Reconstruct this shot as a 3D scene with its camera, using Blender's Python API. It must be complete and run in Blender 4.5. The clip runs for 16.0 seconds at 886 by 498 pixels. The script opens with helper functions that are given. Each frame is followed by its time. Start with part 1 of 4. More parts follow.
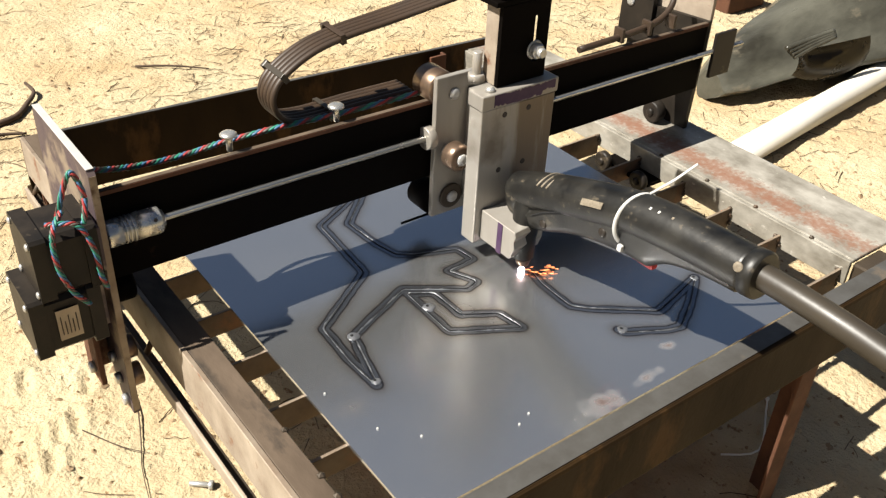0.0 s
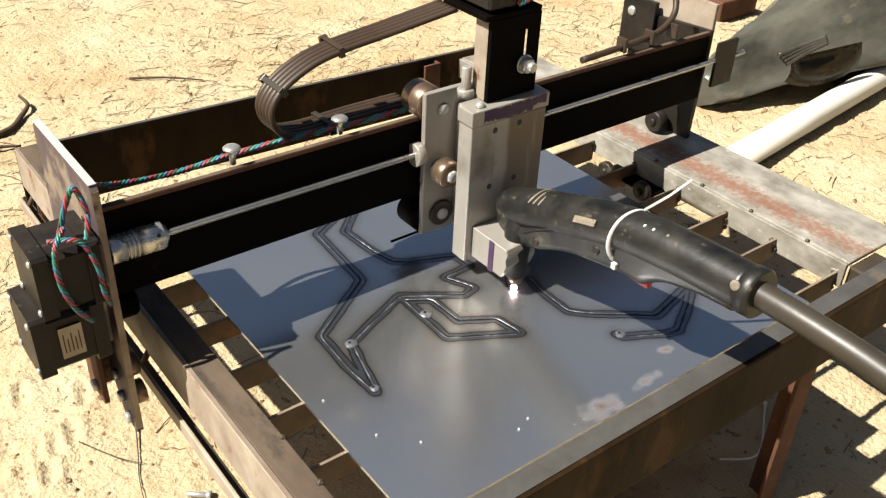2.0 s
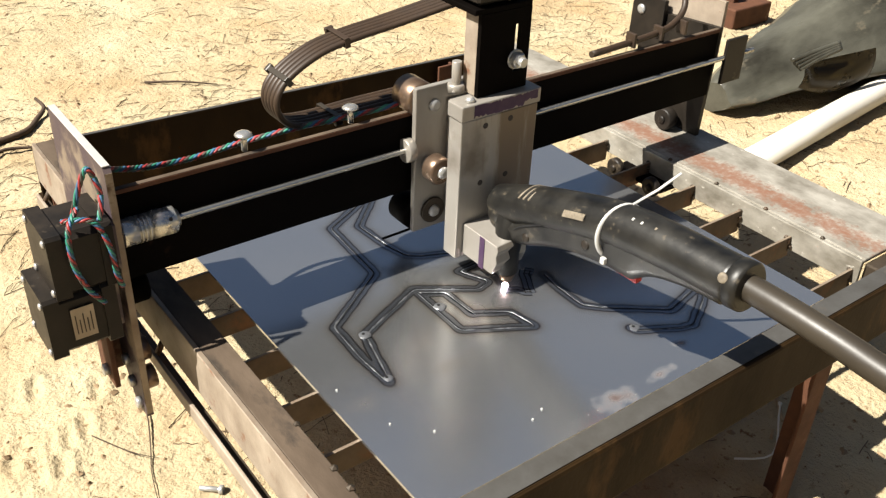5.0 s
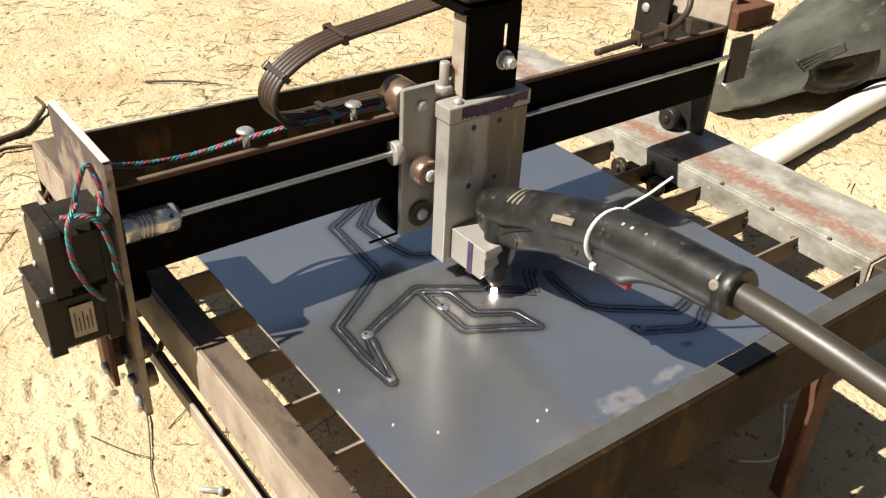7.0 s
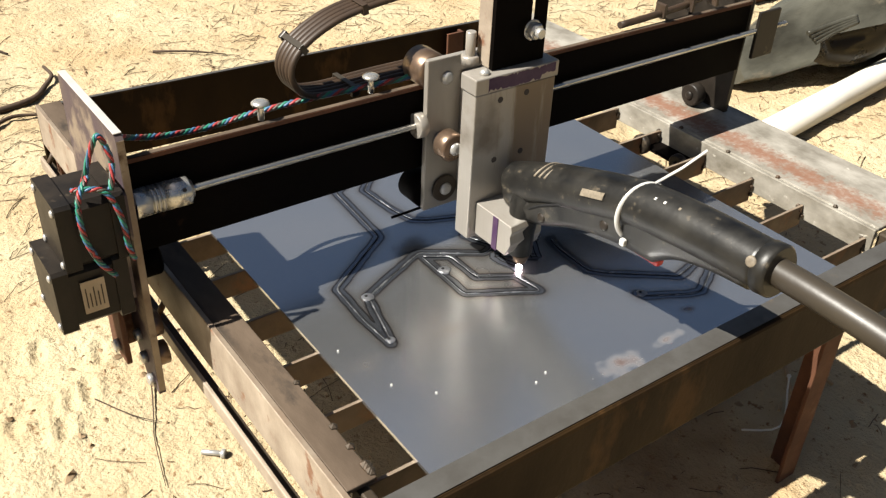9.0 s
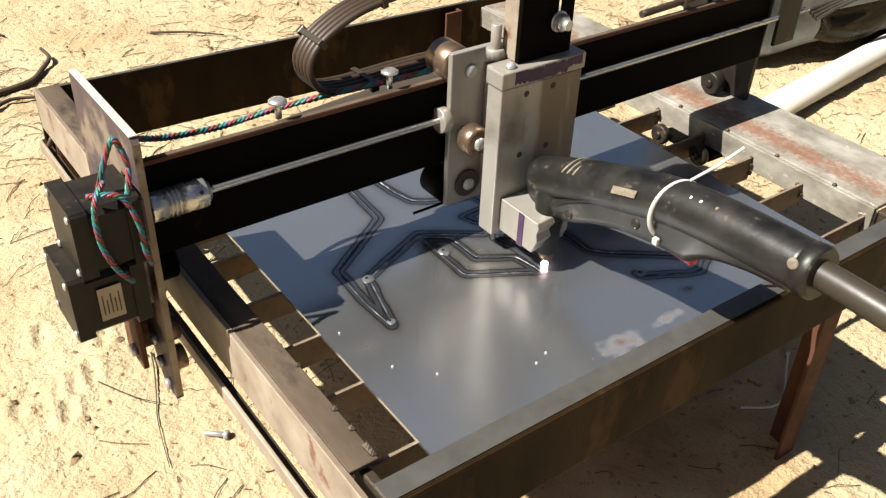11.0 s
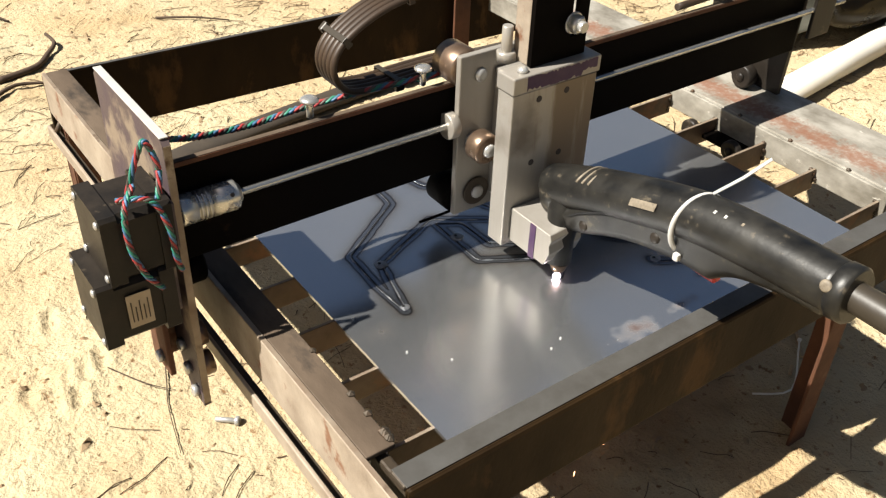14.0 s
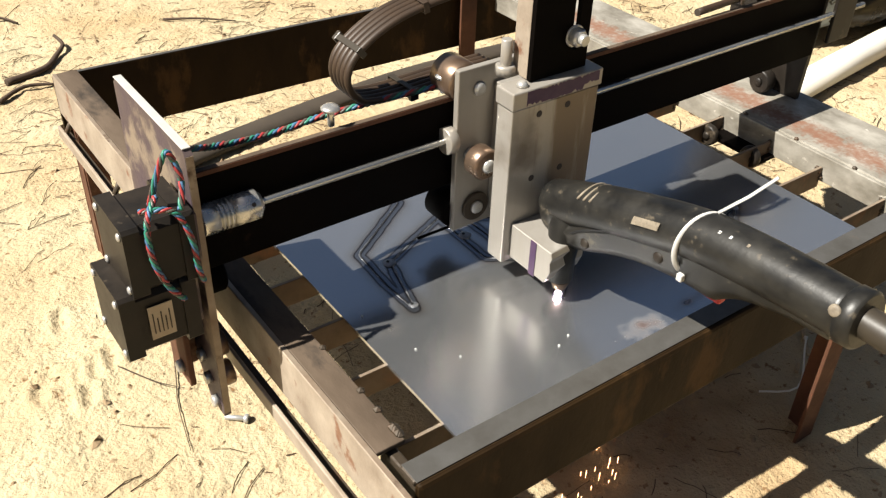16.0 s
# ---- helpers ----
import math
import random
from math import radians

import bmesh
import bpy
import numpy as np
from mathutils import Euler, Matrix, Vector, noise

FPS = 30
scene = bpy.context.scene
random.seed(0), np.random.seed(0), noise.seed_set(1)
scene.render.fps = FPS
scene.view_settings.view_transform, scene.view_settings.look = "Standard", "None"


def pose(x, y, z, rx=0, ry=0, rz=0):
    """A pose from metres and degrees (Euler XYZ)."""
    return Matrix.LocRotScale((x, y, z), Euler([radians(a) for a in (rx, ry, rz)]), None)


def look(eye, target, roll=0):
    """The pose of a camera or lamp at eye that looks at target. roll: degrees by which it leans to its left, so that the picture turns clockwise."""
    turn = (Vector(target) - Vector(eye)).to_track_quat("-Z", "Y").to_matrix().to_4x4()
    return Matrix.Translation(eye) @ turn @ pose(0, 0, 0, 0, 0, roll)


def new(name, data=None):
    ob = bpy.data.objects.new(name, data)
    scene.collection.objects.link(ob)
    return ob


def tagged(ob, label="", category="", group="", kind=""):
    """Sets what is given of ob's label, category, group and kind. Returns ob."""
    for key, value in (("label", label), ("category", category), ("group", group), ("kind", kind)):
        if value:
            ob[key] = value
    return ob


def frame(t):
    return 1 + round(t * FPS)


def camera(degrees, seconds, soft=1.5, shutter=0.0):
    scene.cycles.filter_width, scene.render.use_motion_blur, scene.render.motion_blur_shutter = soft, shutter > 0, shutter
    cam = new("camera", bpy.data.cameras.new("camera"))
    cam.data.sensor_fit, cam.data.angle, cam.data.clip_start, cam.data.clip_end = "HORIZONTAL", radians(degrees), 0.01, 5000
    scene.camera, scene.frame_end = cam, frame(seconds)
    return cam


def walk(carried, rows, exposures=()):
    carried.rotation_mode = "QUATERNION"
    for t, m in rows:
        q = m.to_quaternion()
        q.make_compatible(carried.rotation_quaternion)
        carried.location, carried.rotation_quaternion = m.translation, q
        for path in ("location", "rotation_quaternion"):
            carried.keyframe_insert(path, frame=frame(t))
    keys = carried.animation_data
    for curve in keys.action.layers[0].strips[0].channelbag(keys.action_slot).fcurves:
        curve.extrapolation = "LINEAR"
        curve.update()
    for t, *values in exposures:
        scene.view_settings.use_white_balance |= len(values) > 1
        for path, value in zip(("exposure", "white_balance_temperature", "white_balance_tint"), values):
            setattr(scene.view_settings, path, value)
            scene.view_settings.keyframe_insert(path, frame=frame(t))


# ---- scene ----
cam = camera(51.0, 16.0, soft=1.3)
PATH = [
    (0, look((-0.2618, -0.3454, 0.7627), (0.2508, 0.3027, 0.1994), 3.09)),
    (0.5, look((-0.2523, -0.3536, 0.7595), (0.2507, 0.3046, 0.1994), 2.45)),
    (1, look((-0.2454, -0.3576, 0.7683), (0.2526, 0.3019, 0.2051), 1.81)),
    (1.5, look((-0.2579, -0.3527, 0.7565), (0.2549, 0.3050, 0.2047), 2.18)),
    (2, look((-0.2650, -0.3460, 0.7583), (0.2562, 0.3043, 0.2056), 2.75)),
    (2.5, look((-0.2668, -0.3465, 0.7551), (0.2566, 0.3045, 0.2052), 2.98)),
    (3, look((-0.2660, -0.3487, 0.7559), (0.2536, 0.3053, 0.2062), 2.61)),
    (3.5, look((-0.2690, -0.3530, 0.7520), (0.2472, 0.3075, 0.2068), 2.29)),
    (4, look((-0.2735, -0.3552, 0.7483), (0.2440, 0.3077, 0.2071), 2.44)),
    (6.5, look((-0.2734, -0.3480, 0.7350), (0.2430, 0.3174, 0.1958), 2.68)),
    (7, look((-0.2725, -0.3468, 0.7337), (0.2451, 0.3189, 0.1961), 2.77)),
    (7.5, look((-0.2711, -0.3465, 0.7277), (0.2479, 0.3182, 0.1903), 2.95)),
    (8, look((-0.2692, -0.3450, 0.7212), (0.2492, 0.3147, 0.1772), 3.15)),
    (8.5, look((-0.2689, -0.3490, 0.7134), (0.2457, 0.3098, 0.1646), 3.39)),
    (9, look((-0.2678, -0.3573, 0.7205), (0.2333, 0.3054, 0.1641), 2.73)),
    (11.5, look((-0.2679, -0.3577, 0.7242), (0.2253, 0.2927, 0.1465), 2.32)),
    (12, look((-0.2714, -0.3559, 0.7234), (0.2202, 0.2947, 0.1446), 2.25)),
    (12.5, look((-0.2723, -0.3553, 0.7229), (0.2176, 0.2950, 0.1423), 2.19)),
    (13, look((-0.2724, -0.3553, 0.7216), (0.2207, 0.2949, 0.1437), 2.33)),
    (13.5, look((-0.2721, -0.3537, 0.7200), (0.2188, 0.2956, 0.1391), 2.30)),
    (14, look((-0.2744, -0.3495, 0.7197), (0.2138, 0.2965, 0.1328), 2.31)),
    (14.5, look((-0.2764, -0.3478, 0.7181), (0.2114, 0.2989, 0.1317), 2.32)),
    (15, look((-0.2759, -0.3486, 0.7170), (0.2118, 0.2998, 0.1324), 2.23)),
    (15.5, look((-0.2788, -0.3498, 0.7180), (0.2083, 0.2986, 0.1330), 2.13)),
    (16, look((-0.2799, -0.3528, 0.7210), (0.2040, 0.2968, 0.1348), 1.97)),
]
walk(cam, PATH)

# ---- light ----
world = bpy.data.worlds.new("sky")
scene.world = world
world.use_nodes = True
wn = world.node_tree.nodes
sky = wn.new("ShaderNodeTexSky")
sky.sky_type, sky.sun_disc, sky.dust_density = "NISHITA", False, 3.0
SUN_TO = Vector((-0.76, 0.185, 1.0)).normalized()
sky.sun_elevation = math.asin(SUN_TO.z)
sky.sun_rotation = math.atan2(SUN_TO.x, SUN_TO.y)
world.node_tree.links.new(sky.outputs[0], wn["Background"].inputs[0])
wn["Background"].inputs[1].default_value = 0.022
sun = new("sun", bpy.data.lights.new("sun", "SUN"))
sun.data.energy, sun.data.angle, sun.data.color = 4.9, radians(0.55), (1.0, 0.955, 0.865)
sun.matrix_world = look(SUN_TO * 10, (0, 0, 0))
scene.view_settings.exposure = 1.56

# ---- materials ----
TONE = 0.69         # overall reflectance of the dusty surfaces

def material(name, base, rough=0.6, metal=0.0, second=None, scale=40.0, mix=0.5, third=None, third_scale=8.0, third_cut=0.6,
             bump=0.15, bump_scale=200.0, rough_var=0.15, stretch=(1, 1, 1), bump_dist=0.001, spec=0.5):
    base, second, third = [tuple(v * TONE for v in c) if c else None for c in (base, second, third)]
    m = bpy.data.materials.new(name)
    m.use_nodes = True
    nt = m.node_tree
    n, l = nt.nodes, nt.links
    b = n["Principled BSDF"]
    b.inputs["Metallic"].default_value = metal
    b.inputs["Specular IOR Level"].default_value = spec * TONE
    tc = n.new("ShaderNodeTexCoord")
    mp = n.new("ShaderNodeMapping")
    mp.inputs["Scale"].default_value = stretch
    l.new(tc.outputs["Object"], mp.inputs[0])
    def noise_tex(s, detail=6.0, r=0.6):
        t = n.new("ShaderNodeTexNoise")
        t.inputs["Scale"].default_value, t.inputs["Detail"].default_value, t.inputs["Roughness"].default_value = s, detail, r
        l.new(mp.outputs[0], t.inputs["Vector"])
        return t
    def ramp(src, a, bb):
        r = n.new("ShaderNodeMapRange")
        r.inputs[1].default_value, r.inputs[2].default_value = a, bb
        l.new(src, r.inputs[0])
        return r.outputs[0]
    def blend(fac, c1, c2):
        x = n.new("ShaderNodeMix")
        x.data_type = "RGBA"
        l.new(fac, x.inputs[0])
        for s, c in ((6, c1), (7, c2)):
            if isinstance(c, tuple):
                x.inputs[s].default_value = (*c, 1)
            else:
                l.new(c, x.inputs[s])
        return x.outputs[2]
    second = second or tuple(c * 0.75 for c in base)
    n1 = noise_tex(scale)
    col = blend(ramp(n1.outputs[0], 0.5 - mix / 2, 0.5 + mix / 2), base, second)
    if third:
        n3 = noise_tex(third_scale, 8.0, 0.65)
        col = blend(ramp(n3.outputs[0], third_cut, third_cut + 0.08), col, third)
    l.new(col, b.inputs["Base Color"])
    n2 = noise_tex(bump_scale, 4.0)
    r = n.new("ShaderNodeMapRange")
    r.inputs[3].default_value, r.inputs[4].default_value = max(rough - rough_var, 0.02), min(rough + rough_var, 1)
    l.new(n1.outputs[0], r.inputs[0])
    l.new(r.outputs[0], b.inputs["Roughness"])
    bp = n.new("ShaderNodeBump")
    bp.inputs["Strength"].default_value, bp.inputs["Distance"].default_value = bump, bump_dist
    l.new(n2.outputs[0], bp.inputs["Height"])
    l.new(bp.outputs[0], b.inputs["Normal"])
    return m

SAND = material("sand", (0.515, 0.447, 0.292), 0.95, second=(0.43, 0.31, 0.172), scale=4, mix=0.35, third=(0.22, 0.125, 0.06), third_scale=85,
                third_cut=0.59, bump=1.0, bump_scale=150, bump_dist=0.005, spec=0.1)
SCALE = material("mill_scale", (0.80, 0.83, 0.87), 0.24, 0.935, second=(0.86, 0.865, 0.87), scale=7, mix=0.5, bump=0.05, bump_scale=500,
                 rough_var=0.06)

def stain_or_shade(mat, spots, colour, grain, rough, upright=False, metal=0.55, edge=(0.2, 1.1, 0.6)):
    """Rust or scorch blots, or painted shade, with ragged edges, each (x, y, half width, half depth), in the thing's
    own space.
    """
    nt = mat.node_tree
    n, l = nt.nodes, nt.links
    b = n["Principled BSDF"]
    tc = n.new("ShaderNodeTexCoord")
    ns = n.new("ShaderNodeTexNoise")
    ns.inputs["Scale"].default_value, ns.inputs["Detail"].default_value = grain, 8.0
    l.new(tc.outputs["Object"], ns.inputs["Vector"])
    total = None
    for x, y, rx, ry in spots:
        mp = n.new("ShaderNodeMapping")
        mp.vector_type = "TEXTURE"
        mp.inputs["Location"].default_value = (x, -0.038, y) if upright else (x, y, 0.003)
        mp.inputs["Scale"].default_value = (rx, 1, ry) if upright else (rx, ry, 1)
        l.new(tc.outputs["Object"], mp.inputs[0])
        ln = n.new("ShaderNodeVectorMath")
        ln.operation = "LENGTH"
        l.new(mp.outputs[0], ln.inputs[0])
        ad = n.new("ShaderNodeMath")
        ad.operation = "MULTIPLY_ADD"
        ad.inputs[1].default_value, ad.inputs[2].default_value = 2.2, -1.1
        l.new(ns.outputs[0], ad.inputs[0])
        sm = n.new("ShaderNodeMath")
        l.new(ln.outputs["Value"], sm.inputs[0])
        l.new(ad.outputs[0], sm.inputs[1])
        r = n.new("ShaderNodeMapRange")
        r.inputs[1].default_value, r.inputs[2].default_value, r.inputs[3].default_value, r.inputs[4].default_value = *edge, 0.0
        l.new(sm.outputs[0], r.inputs[0])
        if total is None:
            total = r.outputs[0]
        else:
            mx = n.new("ShaderNodeMath")
            mx.operation = "MAXIMUM"
            l.new(total, mx.inputs[0]), l.new(r.outputs[0], mx.inputs[1])
            total = mx.outputs[0]
    for sock, val in (("Base Color", (*[v * TONE for v in colour], 1)), ("Roughness", rough), ("Metallic", metal)):
        link = b.inputs[sock].links[0] if b.inputs[sock].is_linked else None
        x = n.new("ShaderNodeMix")
        x.data_type = "RGBA" if sock == "Base Color" else "FLOAT"
        a, c, o = (6, 7, 2) if sock == "Base Color" else (2, 3, 0)
        if link:
            l.new(link.from_socket, x.inputs[a])
        else:
            x.inputs[a].default_value = b.inputs[sock].default_value
        x.inputs[c].default_value = val
        l.new(total, x.inputs[0])
        l.new(x.outputs[o], b.inputs[sock])

def heat_bands(mat):
    """Heat colours beside the cuts, by the distance to the kerf that the plate carries for each point."""
    nt = mat.node_tree
    n, l = nt.nodes, nt.links
    b = n["Principled BSDF"]
    at = n.new("ShaderNodeAttribute")
    at.attribute_name = "kerf_distance"
    tc = n.new("ShaderNodeTexCoord")
    ns = n.new("ShaderNodeTexNoise")
    ns.inputs["Scale"].default_value, ns.inputs["Detail"].default_value = 70.0, 4.0
    l.new(tc.outputs["Object"], ns.inputs["Vector"])
    wob = n.new("ShaderNodeMath")
    wob.operation = "MULTIPLY_ADD"
    wob.inputs[1].default_value, wob.inputs[2].default_value = 0.0032, -0.0016
    l.new(ns.outputs[0], wob.inputs[0])
    ad = n.new("ShaderNodeMath")
    l.new(at.outputs["Fac"], ad.inputs[0]), l.new(wob.outputs[0], ad.inputs[1])
    dv = n.new("ShaderNodeMath")
    dv.operation = "DIVIDE"
    dv.inputs[1].default_value = 0.0165
    l.new(ad.outputs[0], dv.inputs[0])
    rp = n.new("ShaderNodeValToRGB")
    stops = ((0.0, (0.030, 0.032, 0.040, 1)), (0.05, (0.11, 0.12, 0.15, 1)), (0.12, (0.19, 0.205, 0.235, 0.9)), (0.255, (0.20, 0.215, 0.245, 0.85)), (0.285, (0.025, 0.024, 0.030, 0.95)),
             (0.325, (0.045, 0.034, 0.032, 0.9)), (0.37, (0.17, 0.12, 0.09, 0.55)), (0.45, (0.33, 0.29, 0.24, 0.5)), (0.62, (0.42, 0.40, 0.36, 0.35)), (0.95, (0.40, 0.39, 0.37, 0.0)))
    el = rp.color_ramp.elements
    while len(el) < len(stops):
        el.new(0.5)
    for e, (p, c) in zip(el, stops):
        e.position, e.color = p, c
    l.new(dv.outputs[0], rp.inputs[0])
    x = n.new("ShaderNodeMix")
    x.data_type = "RGBA"
    l.new(rp.outputs["Alpha"], x.inputs[0])
    l.new(b.inputs["Base Color"].links[0].from_socket, x.inputs[6])
    l.new(rp.outputs["Color"], x.inputs[7])
    l.new(x.outputs[2], b.inputs["Base Color"])

# sheet blots, measured from the middle of the sheet
stain_or_shade(SCALE, [(-0.036, -0.190, 0.024, 0.012), (0.018, -0.187, 0.016, 0.006), (0.064, -0.169, 0.009, 0.006)], (0.125, 0.042, 0.016), 75.0, 0.30, metal=0.5, edge=(-0.2, 1.1, 0.9))
stain_or_shade(SCALE, [(-0.075, -0.190, 0.030, 0.0026), (-0.020, -0.194, 0.018, 0.0022)], (1.15, 1.08, 0.98), 130.0, 0.36, metal=0.93, edge=(-0.3, 0.45, 0.5))
stain_or_shade(SCALE, [(-0.21, -0.078, 0.014, 0.011), (-0.118, -0.08, 0.02, 0.012), (-0.055, -0.03, 0.022, 0.03)], (0.70, 0.62, 0.54), 45.0, 0.34, metal=0.90, edge=(0.0, 1.2, 0.4))
heat_bands(SCALE)
FRAME = material("worn_frame_steel", (0.050, 0.037, 0.025), 0.45, 0.3, second=(0.085, 0.065, 0.045), scale=26, third=(0.11, 0.052, 0.024),
                 third_scale=13, third_cut=0.56, bump=0.25, bump_scale=260)
GALV = material("galvanised_rusty", (0.46, 0.43, 0.37), 0.45, 0.2, second=(0.19, 0.17, 0.135), scale=38, mix=0.34, third=(0.66, 0.62, 0.54),
                third_scale=110, third_cut=0.63, stretch=(1, 0.6, 1), bump=0.25, bump_scale=240)
RUST = material("rusted_steel", (0.15, 0.06, 0.028), 0.8, 0.2, second=(0.08, 0.035, 0.02), scale=30, third=(0.22, 0.13, 0.08),
                third_scale=20, third_cut=0.6, bump=0.4, bump_scale=300)
PALE = material("pale_scaled_steel", (0.44, 0.37, 0.29), 0.6, 0.1, second=(0.25, 0.195, 0.145), scale=24, mix=0.4, third=(0.22, 0.11, 0.065),
                third_scale=34, third_cut=0.59, bump=0.3, bump_scale=300)
BLACK = material("black_beam_paint", (0.0022, 0.0018, 0.0015), 0.6, 0.0, second=(0.005, 0.0036, 0.003), scale=18, third=(0.03, 0.017, 0.011),
                 third_scale=16, third_cut=0.68, bump=0.15, bump_scale=350, spec=0.03)
ALU = material("brushed_aluminium", (0.46, 0.43, 0.385), 0.36, 0.42, second=(0.35, 0.315, 0.27), scale=30, stretch=(1, 1, 0.12), third=(0.24, 0.19, 0.14),
               third_scale=11, third_cut=0.62, bump=0.12, bump_scale=500)
BRIGHT = material("bright_steel", (0.84, 0.82, 0.77), 0.28, 0.8, scale=60, bump=0.08, bump_scale=600)
SCREW = material("oiled_screw_steel", (0.85, 0.84, 0.80), 0.24, 0.9, second=(0.34, 0.33, 0.31), scale=12, bump=0.05, bump_scale=500)
CHROME = material("zinc_bolt", (0.66, 0.65, 0.62), 0.32, 0.6, scale=80, bump=0.05)
BEARING = material("bronze_bearing", (0.34, 0.245, 0.175), 0.32, 0.75, second=(0.17, 0.105, 0.07), scale=80, bump=0.1)
MOTOR = material("motor_black", (0.010, 0.009, 0.008), 0.45, 0.0, second=(0.030, 0.023, 0.017), scale=40, third=(0.11, 0.085, 0.058), third_scale=22,
                 third_cut=0.62, bump=0.12, bump_scale=400, spec=0.25)
DYED = material("dye_stained_steel", (0.12, 0.088, 0.075), 0.55, 0.25, second=(0.075, 0.05, 0.075), scale=25, third=(0.28, 0.22, 0.165), third_scale=18,
                third_cut=0.50, bump=0.2, bump_scale=300)
DYE = material("purple_layout_dye", (0.035, 0.008, 0.055), 0.5, 0.1, second=(0.08, 0.04, 0.08), scale=90, bump=0.05)
RUBBER = material("torch_black_plastic", (0.006, 0.006, 0.006), 0.40, 0.0, second=(0.026, 0.024, 0.020), scale=38, mix=0.35, third=(0.085, 0.070, 0.050),
                  third_scale=75, third_cut=0.60, bump=0.18, bump_scale=160, spec=0.42)
HOSE = material("grey_rubber_hose", (0.050, 0.041, 0.029), 0.42, second=(0.028, 0.022, 0.016), scale=14, bump=0.15, bump_scale=150)
RIBBON = material("brown_grey_cable", (0.058, 0.035, 0.020), 0.5, second=(0.03, 0.019, 0.012), scale=40, bump=0.1)
WHITE = material("white_nylon", (0.60, 0.59, 0.56), 0.4, second=(0.52, 0.51, 0.48), scale=60, bump=0.05)
PVC = material("white_pvc", (0.80, 0.77, 0.69), 0.45, second=(0.72, 0.67, 0.57), scale=10, third=(0.42, 0.33, 0.20), third_scale=24, third_cut=0.68, bump=0.08)
LABEL = material("paper_label", (0.52, 0.42, 0.29), 0.7, second=(0.42, 0.33, 0.22), scale=70, bump=0.05)
STICKER = material("rubbed_tan_sticker", (0.25, 0.21, 0.155), 0.6, second=(0.13, 0.105, 0.075), scale=160, mix=0.3, bump=0.05)
INK = material("label_ink", (0.05, 0.04, 0.035), 0.7, scale=60)
RED = material("red_plastic", (0.55, 0.02, 0.02), 0.4, second=(0.4, 0.01, 0.015), scale=60)
WIRES = [material("wire_" + c, rgb, 0.45, second=tuple(v * 0.7 for v in rgb), scale=90, bump=0.05) for c, rgb in
         (("red", (0.42, 0.05, 0.05)), ("blue", (0.07, 0.17, 0.30)), ("green", (0.04, 0.26, 0.18)), ("black", (0.10, 0.085, 0.07)))]
TINT = material("heat_tint", (0.22, 0.25, 0.32), 0.36, 0.85, second=(0.28, 0.29, 0.32), scale=60, bump=0.2, bump_scale=400)
BEAD = material("dross_bead", (0.42, 0.43, 0.45), 0.36, 0.8, second=(0.22, 0.225, 0.24), scale=150, mix=0.4, bump=0.6, bump_scale=500, third=(0.6, 0.6, 0.6),
                third_scale=220, third_cut=0.66)
KERF = material("kerf_gap", (0.008, 0.008, 0.009), 0.7, scale=60)
DRUM = material("dirty_black_poly", (0.095, 0.092, 0.072), 0.32, second=(0.022, 0.020, 0.014), scale=7, mix=0.25, third=(0.14, 0.12, 0.085), third_scale=16,
                third_cut=0.60, stretch=(0.5, 1, 1), bump=0.4, bump_scale=60, bump_dist=0.004)
POCKET = material("brown_stained_poly", (0.030, 0.021, 0.009), 0.30, second=(0.055, 0.038, 0.013), scale=22, mix=0.3, bump=0.2)
TWIG = material("dry_twig", (0.085, 0.053, 0.032), 0.85, second=(0.045, 0.028, 0.018), scale=50, bump=0.3)
NEEDLE = material("pine_needle", (0.11, 0.058, 0.026), 0.8, second=(0.05, 0.028, 0.015), scale=8)
SPLINT = material("broken_wood", (0.5, 0.36, 0.2), 0.8, second=(0.33, 0.22, 0.12), scale=40, bump=0.3)

# sand under the table front browned: its shade deepened in the colour
stain_or_shade(SAND, [(0.34, 0.06, 0.15, 0.07), (0.20, 0.10, 0.10, 0.08), (0.45, 0.10, 0.08, 0.06)], (0.22, 0.135, 0.07), 14.0, 0.95, False, 0.0)
for grain in (240.0, 110.0):
    stain_or_shade(GALV, [(0.278, -0.05, 0.026, 0.7)], (0.21, 0.09, 0.05), grain, 0.75, False, 0.05, (0.25, 0.85, 0.65))
SLIDE = material("smoke_stained_aluminium", (0.46, 0.43, 0.385), 0.36, 0.42, second=(0.35, 0.315, 0.27), scale=30, stretch=(1, 1, 0.12), third=(0.22, 0.17, 0.12),
                 third_scale=16, third_cut=0.52, bump=0.14, bump_scale=500)
stain_or_shade(SLIDE, [(0.012, 0.004, 0.034, 0.026), (-0.03, 0.10, 0.016, 0.03)], (0.10, 0.065, 0.035), 50.0, 0.5, True, 0.4)
# bare-edge tan; on the slat tops it carries sunlight in the colour
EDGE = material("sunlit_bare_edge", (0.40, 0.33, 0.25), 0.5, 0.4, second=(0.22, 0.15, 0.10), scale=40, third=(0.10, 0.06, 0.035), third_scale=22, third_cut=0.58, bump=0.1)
BARE = material("fresh_sawn_edge", (0.62, 0.60, 0.56), 0.4, 0.2, second=(0.5, 0.48, 0.44), scale=60, bump=0.05)
FLANGE = material("mottled_brown_flange", (0.135, 0.100, 0.072), 0.65, 0.0, second=(0.065, 0.047, 0.033), scale=22, mix=0.35, third=(0.05, 0.04, 0.032), third_scale=15,
                  third_cut=0.55, stretch=(1, 0.4, 1), bump=0.3, bump_scale=260, spec=0.15)
